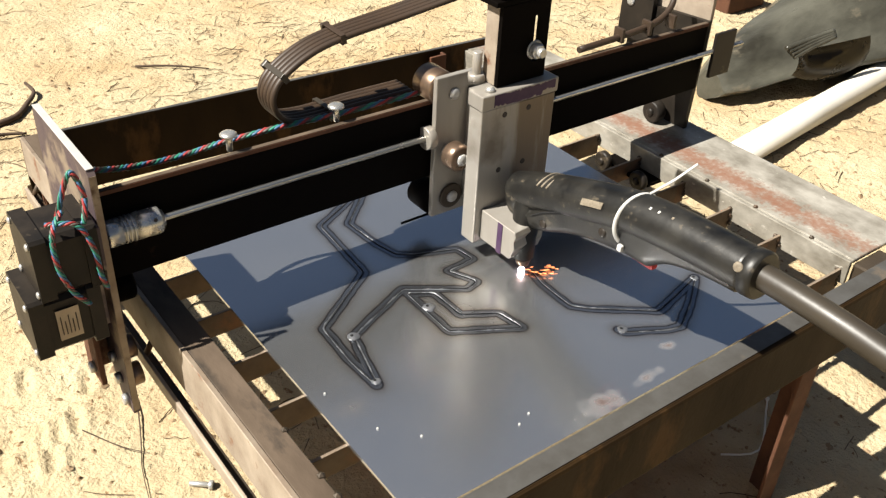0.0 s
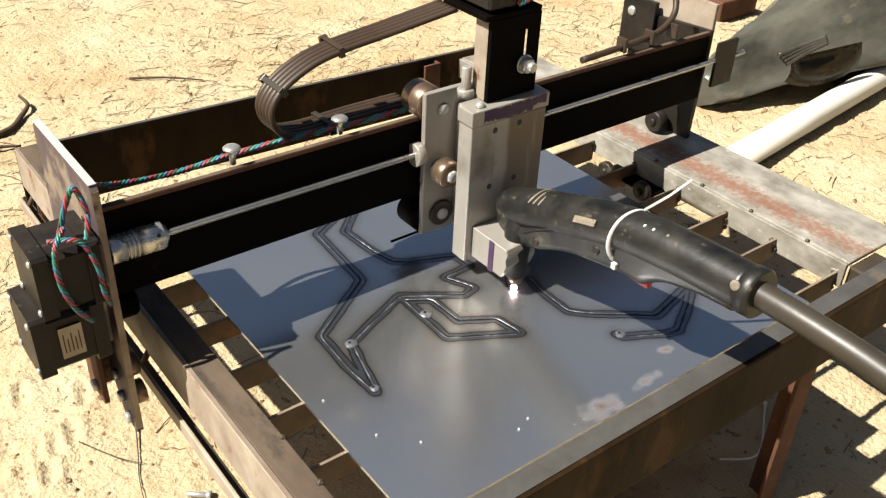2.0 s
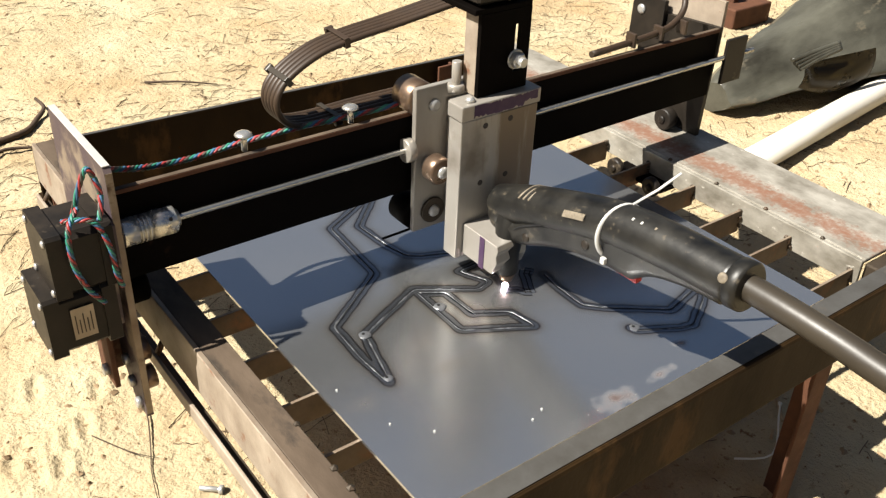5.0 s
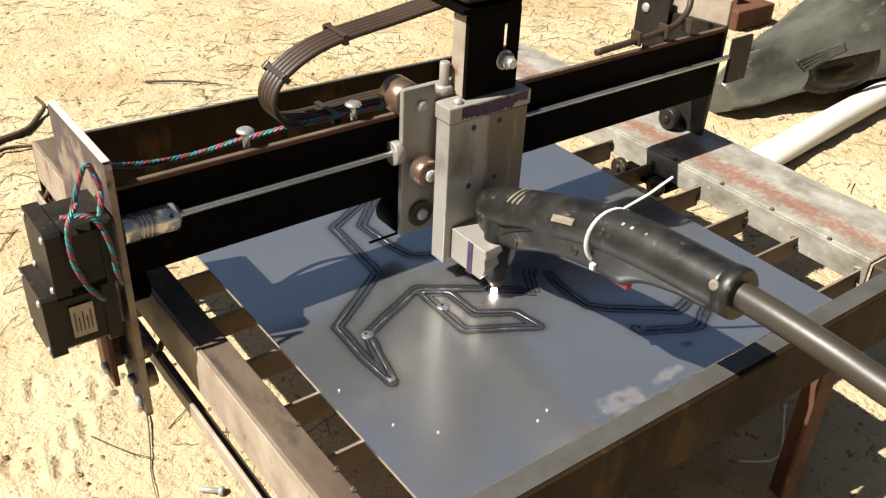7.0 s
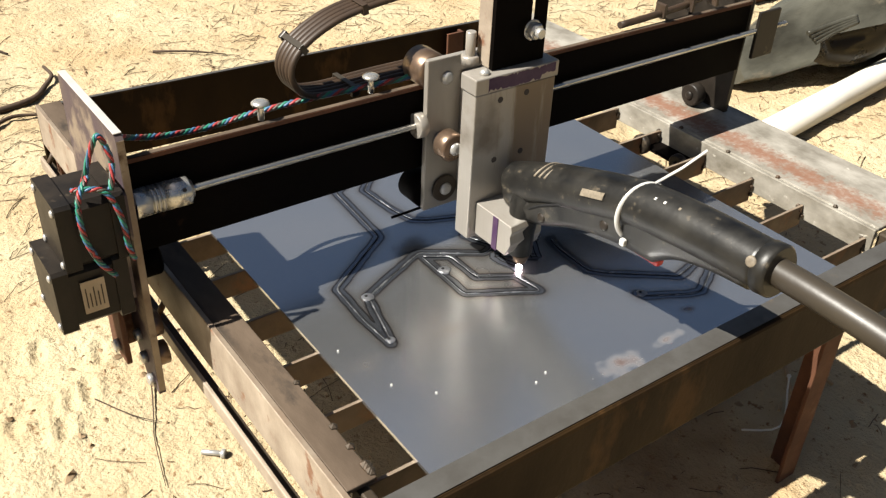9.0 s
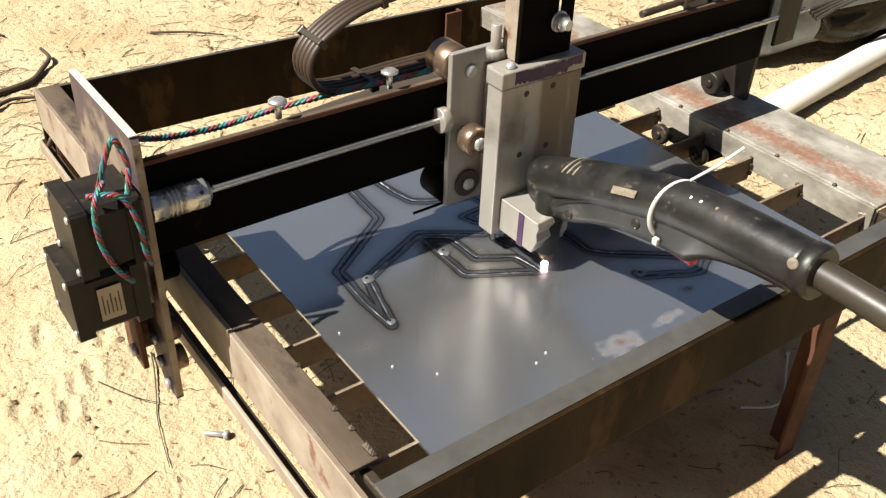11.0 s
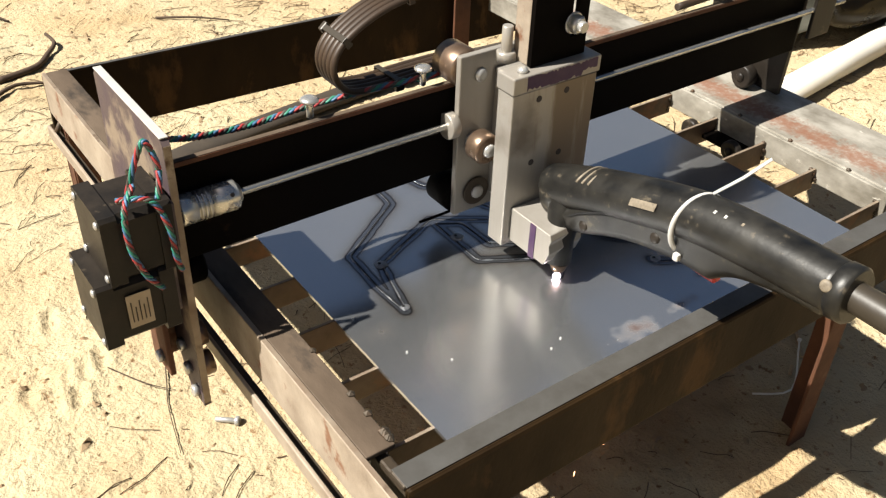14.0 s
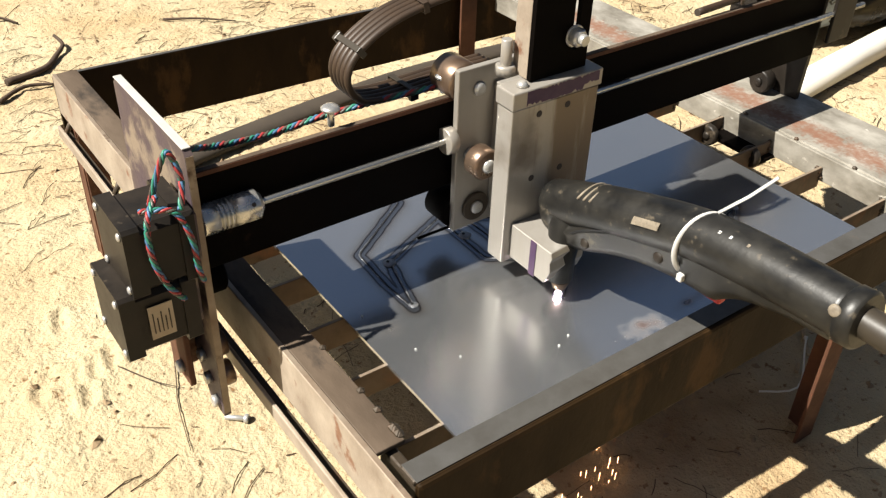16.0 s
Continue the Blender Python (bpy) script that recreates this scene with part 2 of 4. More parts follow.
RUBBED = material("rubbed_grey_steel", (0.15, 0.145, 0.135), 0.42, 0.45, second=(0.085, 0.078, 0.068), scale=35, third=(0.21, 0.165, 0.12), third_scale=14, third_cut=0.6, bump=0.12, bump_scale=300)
# darker and browner than FRAME, for the front web and the rear rail
RAILFRONT = material("dark_brown_rail", (0.034, 0.019, 0.0068), 0.6, 0.0, second=(0.014, 0.0078, 0.0036), scale=16, third=(0.075, 0.039, 0.014), third_scale=13,
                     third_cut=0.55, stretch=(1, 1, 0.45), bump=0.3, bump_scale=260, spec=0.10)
SLAT = material("rust_tinged_slat", (0.17, 0.115, 0.072), 0.6, 0.15, second=(0.085, 0.052, 0.03), scale=30, mix=0.4, third=(0.20, 0.095, 0.045), third_scale=16, third_cut=0.56, bump=0.25, bump_scale=260)
HOSE_DARK = material("dark_flat_rubber", (0.035, 0.027, 0.02), 0.7, second=(0.06, 0.045, 0.03), scale=20, bump=0.2)
CLOD = material("bark_crumb", (0.17, 0.10, 0.05), 0.9, second=(0.40, 0.29, 0.17), scale=9, bump=0.3)

def glow(name, rgb, strength):
    m = bpy.data.materials.new(name)
    m.use_nodes = True
    b = m.node_tree.nodes["Principled BSDF"]
    b.inputs["Base Color"].default_value = (*rgb, 1)
    b.inputs["Emission Color"].default_value = (*rgb, 1)
    b.inputs["Emission Strength"].default_value = strength
    return m

ARC = glow("plasma_arc", (1.0, 0.80, 0.86), 10.0)
EMBER = glow("hot_spark", (1.0, 0.50, 0.22), 4.5)
DULL = glow("dull_red_spark", (1.0, 0.30, 0.10), 1.1)
MOLTEN = glow("molten_dross", (1.0, 0.17, 0.04), 45.0)

# ---- mesh helpers ----
def box(bm, x0, x1, y0, y1, z0, z1, bevel=0.0008, m=None):
    r = bmesh.ops.create_cube(bm, size=1.0)
    vs = r["verts"]
    for v in vs:
        v.co = Vector(((x0 + x1) / 2 + v.co.x * (x1 - x0), (y0 + y1) / 2 + v.co.y * (y1 - y0), (z0 + z1) / 2 + v.co.z * (z1 - z0)))
    if bevel:
        es = list({e for v in vs for e in v.link_edges})
        out = bmesh.ops.bevel(bm, geom=es, offset=bevel, segments=2, affect="EDGES", profile=0.5)
        vs = list({v for f in out["faces"] for v in f.verts} | {v for v in vs if v.is_valid})
    if m is not None:
        bmesh.ops.transform(bm, matrix=m, verts=vs)
    return bm

def tube(bm, path, radii, seg=12, caps=True, flat=1.0):
    """A tube along points; flat squeezes it across its second axis."""
    pts = [Vector(p) for p in path]
    if not isinstance(radii, (list, tuple)):
        radii = [radii] * len(pts)
    rings, up = [], None
    for i, p in enumerate(pts):
        d = (pts[min(i + 1, len(pts) - 1)] - pts[max(i - 1, 0)]).normalized()
        if up is None:
            up = Vector((0, 0, 1)) if abs(d.z) < 0.9 else Vector((0, 1, 0))
        side = d.cross(up).normalized()
        up = side.cross(d).normalized()
        r = radii[i]
        rings.append([bm.verts.new(p + side * math.cos(a) * r + up * math.sin(a) * r * flat) for a in (2 * math.pi * k / seg for k in range(seg))])
    for a, b in zip(rings, rings[1:]):
        for k in range(seg):
            bm.faces.new((a[k], a[(k + 1) % seg], b[(k + 1) % seg], b[k])).smooth = True
    if caps:
        bm.faces.new(rings[0][::-1])
        bm.faces.new(rings[-1])
    return bm

def cyl(bm, p0, p1, r, seg=24, r1=None, rim=0.0006):
    """A rod or disc with a small chamfer at both ends."""
    a, b = Vector(p0), Vector(p1)
    r1 = r if r1 is None else r1
    d = (b - a).normalized() * min(rim, (b - a).length / 4)
    return tube(bm, [a, a + d, b - d, b], [r - rim, r, r1, r1 - rim], seg)

def smooth_path(pts, n=8):
    out, P = [], [Vector(p) for p in pts]
    for i in range(len(P) - 1):
        a, b, c, d = P[max(i - 1, 0)], P[i], P[i + 1], P[min(i + 2, len(P) - 1)]
        for k in range(n):
            t = k / n
            out.append(0.5 * ((2 * b) + (c - a) * t + (2 * a - 5 * b + 4 * c - d) * t * t + (3 * b - a - 3 * c + d) * t ** 3))
    return out + [P[-1]]

def thing(name, at, label, category, group="", kind=""):
    ob = new(name)
    ob.location = at
    ob.empty_display_size = 0.05
    return tagged(ob, label, category, group, kind)

def root_at(ob):
    p = Vector((0, 0, 0))
    while ob:
        p += ob.location
        ob = ob.parent
    return p

def part(name, bm, mat, parent=None, label=""):
    """One mesh object from a bmesh in world places, under a thing or a part."""
    me = bpy.data.meshes.new(name)
    bmesh.ops.recalc_face_normals(bm, faces=bm.faces[:])
    if parent:
        bmesh.ops.translate(bm, verts=bm.verts[:], vec=-root_at(parent))
    bm.to_mesh(me)
    bm.free()
    me.materials.append(mat)
    ob = new(name, me)
    ob.parent = parent
    if label:
        ob["label"] = label
    return ob

def B():
    return bmesh.new()

def resize(obs, k, about=(-0.28, -0.353, 0.721)):
    """Bring built parts to their true size: one even scale about a point of the world."""
    c = Vector(about)
    for ob in obs:
        o = root_at(ob)
        ob.data.transform(Matrix.Translation((c - o) * (1 - k)) @ Matrix.Scale(k, 4))

def hexhead(bm, c, axis, r, h):
    c, axis = Vector(c), Vector(axis).normalized()
    tube(bm, [c, c + axis * h * 0.8, c + axis * h], [r, r, r * 0.85], 6)
    return bm

def panhead(bm, c, axis, r, h):
    c, axis = Vector(c), Vector(axis).normalized()
    tube(bm, [c, c + axis * h * 0.4, c + axis * h * 0.8, c + axis * h], [r, r * 0.97, r * 0.75, r * 0.35], 18)
    return bm

def twist(parent, path, r, turns, name="wire", mats=(0, 1, 2, 3)):
    """A bundle of wires twisted round one path, each wire a part."""
    P = smooth_path(path, 10)
    n = len(P)
    for j, mi in enumerate(mats):
        pts = []
        for i, p in enumerate(P):
            d = (P[min(i + 1, n - 1)] - P[max(i - 1, 0)]).normalized()
            s = d.cross(Vector((0, 0, 1)) if abs(d.z) < 0.95 else Vector((0, 1, 0))).normalized()
            u = s.cross(d)
            a = 2 * math.pi * (turns * i / n + j / len(mats))
            pts.append(p + (s * math.cos(a) + u * math.sin(a)) * r)
        part(name, tube(B(), pts, r * 0.85, 6), WIRES[mi], parent, ("red", "blue", "green", "black")[mi] + " insulated wire")

# ---- ground ----
ZP = 0.234          # top of the cut sheet over the sand

def axis_steps(lo, hi, step, far):
    v = list(np.arange(lo, hi + step / 2, step))
    s = step
    while v[-1] < far:
        s *= 1.35
        v.append(v[-1] + s)
    s = step
    while v[0] > -far:
        s *= 1.35
        v.insert(0, v[0] - s)
    return v

# tread dents pressed into the sand, as short lines
DENTS = [(-0.183, 0.489, -0.188, 0.466), (-0.17, 0.482, -0.175, 0.459), (-0.155, 0.48, -0.16, 0.457), (-0.116, 0.488, -0.122, 0.464), (-0.137, 0.479, -0.143, 0.456), (-0.197, 0.479, -0.202, 0.457), (-0.154, 0.445, -0.16, 0.423), (-0.083, 0.544, -0.09, 0.518), (-0.142, 0.585, -0.148, 0.558)]

def dent(x, y):
    h = 0.0
    if x < 0.1 and 0.2 < y < 0.7:
        for x0, y0, x1, y1 in DENTS:
            dx, dy = x1 - x0, y1 - y0
            k = min(1, max(0, ((x - x0) * dx + (y - y0) * dy) / (dx * dx + dy * dy)))
            r = math.hypot(x - x0 - k * dx, y - y0 - k * dy)
            h -= 0.0045 * math.exp(-(r / 0.005) ** 2)
            h += 0.003 * math.exp(-((r - 0.012) / 0.005) ** 2)
    return h

def ground_height(x, y):
    p = Vector((x, y, 0))
    h = 0.010 * noise.noise(p * 3.1) + 0.004 * noise.noise(p * 9.0 + Vector((5, 2, 0)))
    h += 0.003 * noise.noise(p * 26.0) + 0.0034 * abs(noise.noise(p * 55.0)) + 0.0016 * noise.noise(p * 120.0) - 0.002 * max(0.0, noise.noise(p * 15.0 + Vector((9, 4, 2))) - 0.25) * 3
    near = max(abs(x - 0.5), abs(y - 0.6))
    h += dent(x, y)
    return h * (1.0 if near < 4 else 4.0 / near)

def make_ground():
    xs, ys = axis_steps(-0.4, 2.1, 0.0045, 400), axis_steps(-0.2, 2.0, 0.0045, 400)
    verts = [(x, y, ground_height(x, y)) for y in ys for x in xs]
    w = len(xs)
    faces = [(j * w + i, j * w + i + 1, (j + 1) * w + i + 1, (j + 1) * w + i) for j in range(len(ys) - 1) for i in range(w - 1)]
    me = bpy.data.meshes.new("ground")
    me.from_pydata(verts, [], faces)
    me.polygons.foreach_set("use_smooth", [True] * len(faces))
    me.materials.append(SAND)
    return tagged(new("ground", me), "pale yellow trodden sandy ground with pine litter", "ground", kind="structure")

make_ground()

# ---- table ----
def make_table():
    t = thing("cutting_table", (0.3, 0.35, 0), "low welded steel cutting table with slats, rust-streaked", "table")
    y0, y1 = -0.0385, -0.0160
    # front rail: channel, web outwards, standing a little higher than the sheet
    part("front_rail_web", box(B(), -0.0585, 0.61, y0, y0 + 0.006, 0.188, 0.2562, 0.0035), RAILFRONT, t, "dark mottled brown steel channel web")
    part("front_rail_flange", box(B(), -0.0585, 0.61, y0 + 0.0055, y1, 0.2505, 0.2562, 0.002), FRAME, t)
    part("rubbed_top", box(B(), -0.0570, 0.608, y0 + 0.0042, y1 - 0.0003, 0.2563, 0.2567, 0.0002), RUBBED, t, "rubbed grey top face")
    part("rail_end_weld", box(B(), -0.0560, -0.047, y0 + 0.006, 0.012, 0.205, 0.2495, 0.002), FRAME, t)
    part("rail_end_weld", box(B(), 0.552, 0.60, y0 + 0.006, 0.011, 0.205, 0.2375, 0.002), FRAME, t)
    rails = []
    bm = B()
    q = Matrix.Translation((-0.062, 0.712, 0)) @ Matrix.Rotation(-0.045, 4, "Z")
    box(bm, 0, 0.715, 0, 0.006, 0.152, 0.236, 0.0015, q)
    box(bm, 0, 0.715, 0.0058, 0.034, 0.152, 0.158, 0.0015, q)
    rails += [part("rear_rail", bm, RAILFRONT, t, "black-brown steel angle")]
    rails += [part("rubbed_edge", box(B(), 0.001, 0.714, 0.0004, 0.0056, 0.2361, 0.2366, 0.0002, q), RUBBED, t, "rubbed grey top edge")]
    bm = B()                                    # left rail: angle
    box(bm, -0.0625, -0.058, -0.050, 0.7115, 0.190, 0.240, 0.001)
    rails += [part("left_rail_web", bm, PALE, t, "pale pinkish scaled steel web")]
    rails += [part("left_rail_flange", box(B(), -0.0578, -0.034, 0.0132, 0.7115, 0.2355, 0.240, 0.001), FLANGE, t, "mottled brown flange")]
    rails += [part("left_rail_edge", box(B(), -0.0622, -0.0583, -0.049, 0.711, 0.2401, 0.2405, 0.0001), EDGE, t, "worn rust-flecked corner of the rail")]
    rails += [part("guide_angle", box(B(), -0.0722, -0.0685, -0.050, 0.7, 0.166, 0.181, 0.001), PALE, t, "narrow steel bar bolted along the rail")]
    rails += [part("guide_foot", box(B(), -0.0684, -0.0590, -0.050, 0.7, 0.1670, 0.1705, 0.0005), FRAME, t)]
    for y in (0.34, 0.52, 0.68):
        rails += [part("guide_spacer", cyl(B(), (-0.0684, y, 0.1775), (-0.0594, y, 0.1925), 0.003, 12), FRAME, t)]
    rnd = random.Random(8)
    for k in range(7):                          # torch-cut crumbs along the inner edge
        y = 0.016 + 0.11 * rnd.random() ** 1.6
        bm = B()
        bmesh.ops.create_icosphere(bm, subdivisions=1, radius=0.0028 + 0.002 * rnd.random(), matrix=Matrix.Translation((-0.035, y, 0.2395)))
        rails += [part("slag_crumb", bm, FRAME, t)]
    resize(rails, 0.965)
    bm = B()                                    # right rail: wide flange and inner web
    box(bm, 0.5485, 0.648, 0.0102, 0.668, 0.2385, 0.2435, 0.0015)
    part("right_rail_flange", bm, GALV, t, "grey flange with red rust streaks")
    bm = B()
    box(bm, 0.5435, 0.5483, 0.0102, 0.668, 0.214, 0.2425, 0.001)
    part("right_rail_web", bm, GALV, t)
    for x, y, top in ((0.438, -0.0335, 0.189), (-0.055, -0.0335, 0.189), (-0.047, 0.662, 0.186), (0.490, 0.640, 0.248)):
        bm = B()
        s = 1 if x > 0.2 else -1
        box(bm, x - 0.0135, x + 0.0135, y - 0.002, y + 0.002, -0.02, top, 0.0008)
        box(bm, x + s * 0.0098, x + s * 0.0138, y + 0.0022, y + 0.026, -0.02, top, 0.0008)
        part("leg", bm, RUST, t, "rusty angle-iron leg")
    for i, y in enumerate((0.018, 0.092, 0.158, 0.225, 0.295, 0.367)):
        bm = B()
        box(bm, -0.0420, 0.543, y - 0.0015, y + 0.0015, 0.205 + 0.002 * math.sin(i * 2.1), 0.2305, 0.0004)
        sl = part("slat", bm, SLAT, t, "thin upright rust-brown steel slat")
        # pale strip: sun on the slat's top put into its colour
        part("worn_edge", box(B(), -0.034, 0.5425, y - 0.0013, y + 0.0013, 0.23052, 0.23058, 0), EDGE, sl, "slat top edge painted pale as sunlit")
        for x in (0.5405, -0.043):
            bm = B()
            rnd = random.Random(i)
            for k in range(6):
                bmesh.ops.create_icosphere(bm, subdivisions=1, radius=0.0022 + 0.001 * rnd.random(),
                                           matrix=Matrix.Translation((x + rnd.uniform(-.002, .002), y + rnd.uniform(-.003, .003), 0.212 + k * 0.0034)))
            part("weld", bm, FRAME, sl, "lumpy weld bead")
    for y in (0.06, 0.132, 0.20, 0.27):
        bm = B()
        bmesh.ops.create_icosphere(bm, subdivisions=1, radius=0.0032, matrix=Matrix.Translation((0.5485, y, 0.2425)))
        part("tack_weld", bm, FRAME, t, "dark tack weld on the rail corner")
    return t

make_table()

# ---- sheet with cuts ----
SHEET_W, SHEET_D = 0.468, 0.405

def strip(bm, path, width, z, taper=True):
    P = [Vector((*p, 0)) for p in path]
    n = len(P)
    row = []
    for i, p in enumerate(P):
        d = (P[min(i + 1, n - 1)] - P[max(i - 1, 0)]).normalized()
        s = Vector((-d.y, d.x, 0))
        w = width * (1 + 0.18 * noise.noise(p * 160 + Vector((width * 900, 0, 0)))) / 2
        row.append((bm.verts.new(p + s * w + Vector((0, 0, z))), bm.verts.new(p - s * w + Vector((0, 0, z)))))
    for (a, b), (c, d) in zip(row, row[1:]):
        bm.faces.new((a, b, d, c))
    return bm

def dense(path, closed=False, step=0.003):
    P = [Vector(p) for p in path] + ([Vector(path[0])] if closed else [])
    out = []
    for a, b in zip(P, P[1:]):
        k = max(1, int((b - a).length / step))
        out += [a.lerp(b, i / k) for i in range(k)]
    out.append(P[-1])
    for _ in range(2):                        # ease the corners
        out = [out[0]] + [(out[i - 1] + out[i] * 2 + out[i + 1]) / 4 for i in range(1, len(out) - 1)] + [out[-1]]
    return out

def add_cut(parent, path, closed=False):
    """Kerf and silvery dross beads that come and go along it."""
    P = dense(path, closed)
    side = []
    for i, p in enumerate(P):
        d = (P[min(i + 1, len(P) - 1)] - P[max(i - 1, 0)]).normalized()
        side.append(p + Vector((-d.y, d.x)) * 0.0010)
    pts = [(p.x, p.y, ZP + 0.0001) for p in side]
    rad = [0.0002 + 0.0013 * max(0.0, -0.02 + noise.noise(Vector(p) * 38) + 0.7 * noise.noise(Vector(p) * 330)) for p in pts]
    part("dross_bead", tube(B(), pts, rad, 6), BEAD, parent, "lumpy silvery dross bead")
    part("kerf", strip(B(), P, 0.0009, ZP + 0.0004), KERF, parent, "narrow dark kerf")

BODY_CUT = [(0.217, 0.404), (0.207, 0.396), (0.164, 0.354), (0.168, 0.305), (0.174, 0.281), (0.186, 0.272), (0.204, 0.265), (0.231, 0.255), (0.234, 0.233), (0.200, 0.230), (0.214, 0.201),
            (0.199, 0.196), (0.147, 0.230), (0.097, 0.208), (0.071, 0.196), (0.064, 0.170), (0.054, 0.131), (0.052, 0.170), (0.055, 0.220), (0.131, 0.272),
            (0.138, 0.366), (0.187, 0.392), (0.198, 0.404)]
EYE_CUT = [(0.147, 0.221), (0.168, 0.208), (0.169, 0.169), (0.200, 0.151), (0.205, 0.122), (0.146, 0.155)]
TAIL_CUT = [(0.268, 0.180), (0.264, 0.162), (0.263, 0.122), (0.274, 0.110), (0.328, 0.070), (0.359, 0.077), (0.400, 0.088), (0.364, 0.063), (0.328, 0.043), (0.316, 0.046), (0.278, 0.066), (0.277, 0.071)]

def plate_mesh():
    """The plate, its top finely divided, each point knowing how far it is from a kerf."""
    nx, ny = 391, 338
    xs, ys = np.linspace(0, SHEET_W, nx), np.linspace(0, SHEET_D, ny)
    gx, gy = np.meshgrid(xs, ys)
    top = np.stack([gx.ravel(), gy.ravel()], 1)
    dist = np.full(len(top), 1.0)
    for path, closed in ((BODY_CUT, False), (EYE_CUT, True), (TAIL_CUT, False)):
        for p in dense(path, closed, 0.0015):
            dist = np.minimum(dist, np.hypot(top[:, 0] - p.x, top[:, 1] - p.y))
    at = Vector((0.234, 0.2, 0.231))
    verts = [(x - at.x, y - at.y, ZP - at.z) for x, y in top]
    rim = [j for j in range(nx)] + [k * nx + nx - 1 for k in range(1, ny)] + [(ny - 1) * nx + j for j in range(nx - 2, -1, -1)] + [k * nx for k in range(ny - 2, 0, -1)]
    faces = [(j * nx + i, j * nx + i + 1, (j + 1) * nx + i + 1, (j + 1) * nx + i) for j in range(ny - 1) for i in range(nx - 1)]
    base = len(verts)
    verts += [(verts[r][0], verts[r][1], 0.0) for r in rim]
    m = len(rim)
    faces += [(rim[(k + 1) % m], rim[k], base + k, base + (k + 1) % m) for k in range(m)]
    faces.append([base + k for k in range(m)][::-1])
    me = bpy.data.meshes.new("plate")
    me.from_pydata(verts, [], faces)
    a = me.attributes.new("kerf_distance", "FLOAT", "POINT")
    a.data.foreach_set("value", np.concatenate([dist, np.full(m, 0.05)]))
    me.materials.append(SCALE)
    return me

def make_sheet():
    s = thing("steel_sheet", (0.234, 0.2, 0.231), "blue-grey mill-scale steel sheet with plasma-cut outlines", "metal sheet")
    new("plate", plate_mesh()).parent = s
    add_cut(s, BODY_CUT)
    add_cut(s, EYE_CUT, True)
    add_cut(s, TAIL_CUT)
    for x, y, r in ((0.151, 0.193, 0.0058), (0.0705, 0.195, 0.0058), (0.279, 0.0695, 0.0050), (0.056, 0.136, 0.0040), (0.398, 0.087, 0.0042)):
        bm = B()
        bmesh.ops.create_icosphere(bm, subdivisions=2, radius=r, matrix=Matrix.Translation((x, y, ZP + 0.0004)) @ Matrix.Diagonal((1, 1, 0.28, 1)))
        for v in bm.verts:
            v.co += Vector((noise.noise(v.co * 400), noise.noise(v.co * 400 + Vector((3, 0, 0))), 0)) * 0.0016
        pb = part("pierce_blob", bm, BEAD, s, "silvery pierce blob on the cut")
        part("pierce_hole", cyl(B(), (x - 0.001, y + 0.001, ZP + 0.0012), (x - 0.001, y + 0.001, ZP + r * 0.28 + 0.0008), 0.0015, 9, rim=0.0002), KERF, pb, "black pierce hole")
    for x, y in ((0.013, 0.147), (0.051, 0.064), (0.123, 0.031), (0.137, 0.036), (0.027, 0.09)):
        bm = B()
        bmesh.ops.create_icosphere(bm, subdivisions=1, radius=0.0011, matrix=Matrix.Translation((x, y, ZP + 0.0006)))
        part("spatter", bm, WHITE, s, "tiny pale spatter speck")
    return s

sheet = make_sheet()

# ---- gantry, in its place at the end of the clip ----
RY, RZ = 0.1950, 0.3385       # axis of the drive screw

def motor(parent, c, axis, length, label=True, size=0.057):
    """A square stepper motor; c: centre of its mounting face, axis: away from it."""
    c, a = Vector(c), Vector(axis)
    q = a.to_track_quat("Z", "Y").to_matrix().to_4x4()
    M = Matrix.Translation(c) @ q
    h = size / 2
    out = None
    for name, z0, z1, inset, mat in (("front_cap", 0, 0.011, 0, MOTOR), ("stator", 0.011, length - 0.012, 0.0016, MOTOR), ("rear_cap", length - 0.012, length, 0, MOTOR)):
        bm = B()
        n = 0.005 if name == "stator" else 0.0025
        k = h - inset
        ring = [(k - n, k), (k, k - n), (k, -k + n), (k - n, -k), (-k + n, -k), (-k, -k + n), (-k, k - n), (-k + n, k)]
        lo = [bm.verts.new((x, y, z0)) for x, y in ring]
        hi = [bm.verts.new((x, y, z1)) for x, y in ring]
        bm.faces.new(lo[::-1]), bm.faces.new(hi)
        for i in range(8):
            bm.faces.new((lo[i], lo[(i + 1) % 8], hi[(i + 1) % 8], hi[i]))
        bmesh.ops.transform(bm, matrix=M, verts=bm.verts[:])
        p = part(name, bm, mat, parent, "black stepper motor " + name.replace("_", " "))
        out = out or p
        if name == "rear_cap":
            for sx in (-1, 1):
                for sy in (-1, 1):
                    part("screw", panhead(B(), M @ Vector((sx * h * 0.78, sy * h * 0.78, length)), a, 0.0032, 0.002), CHROME, p)
    return M

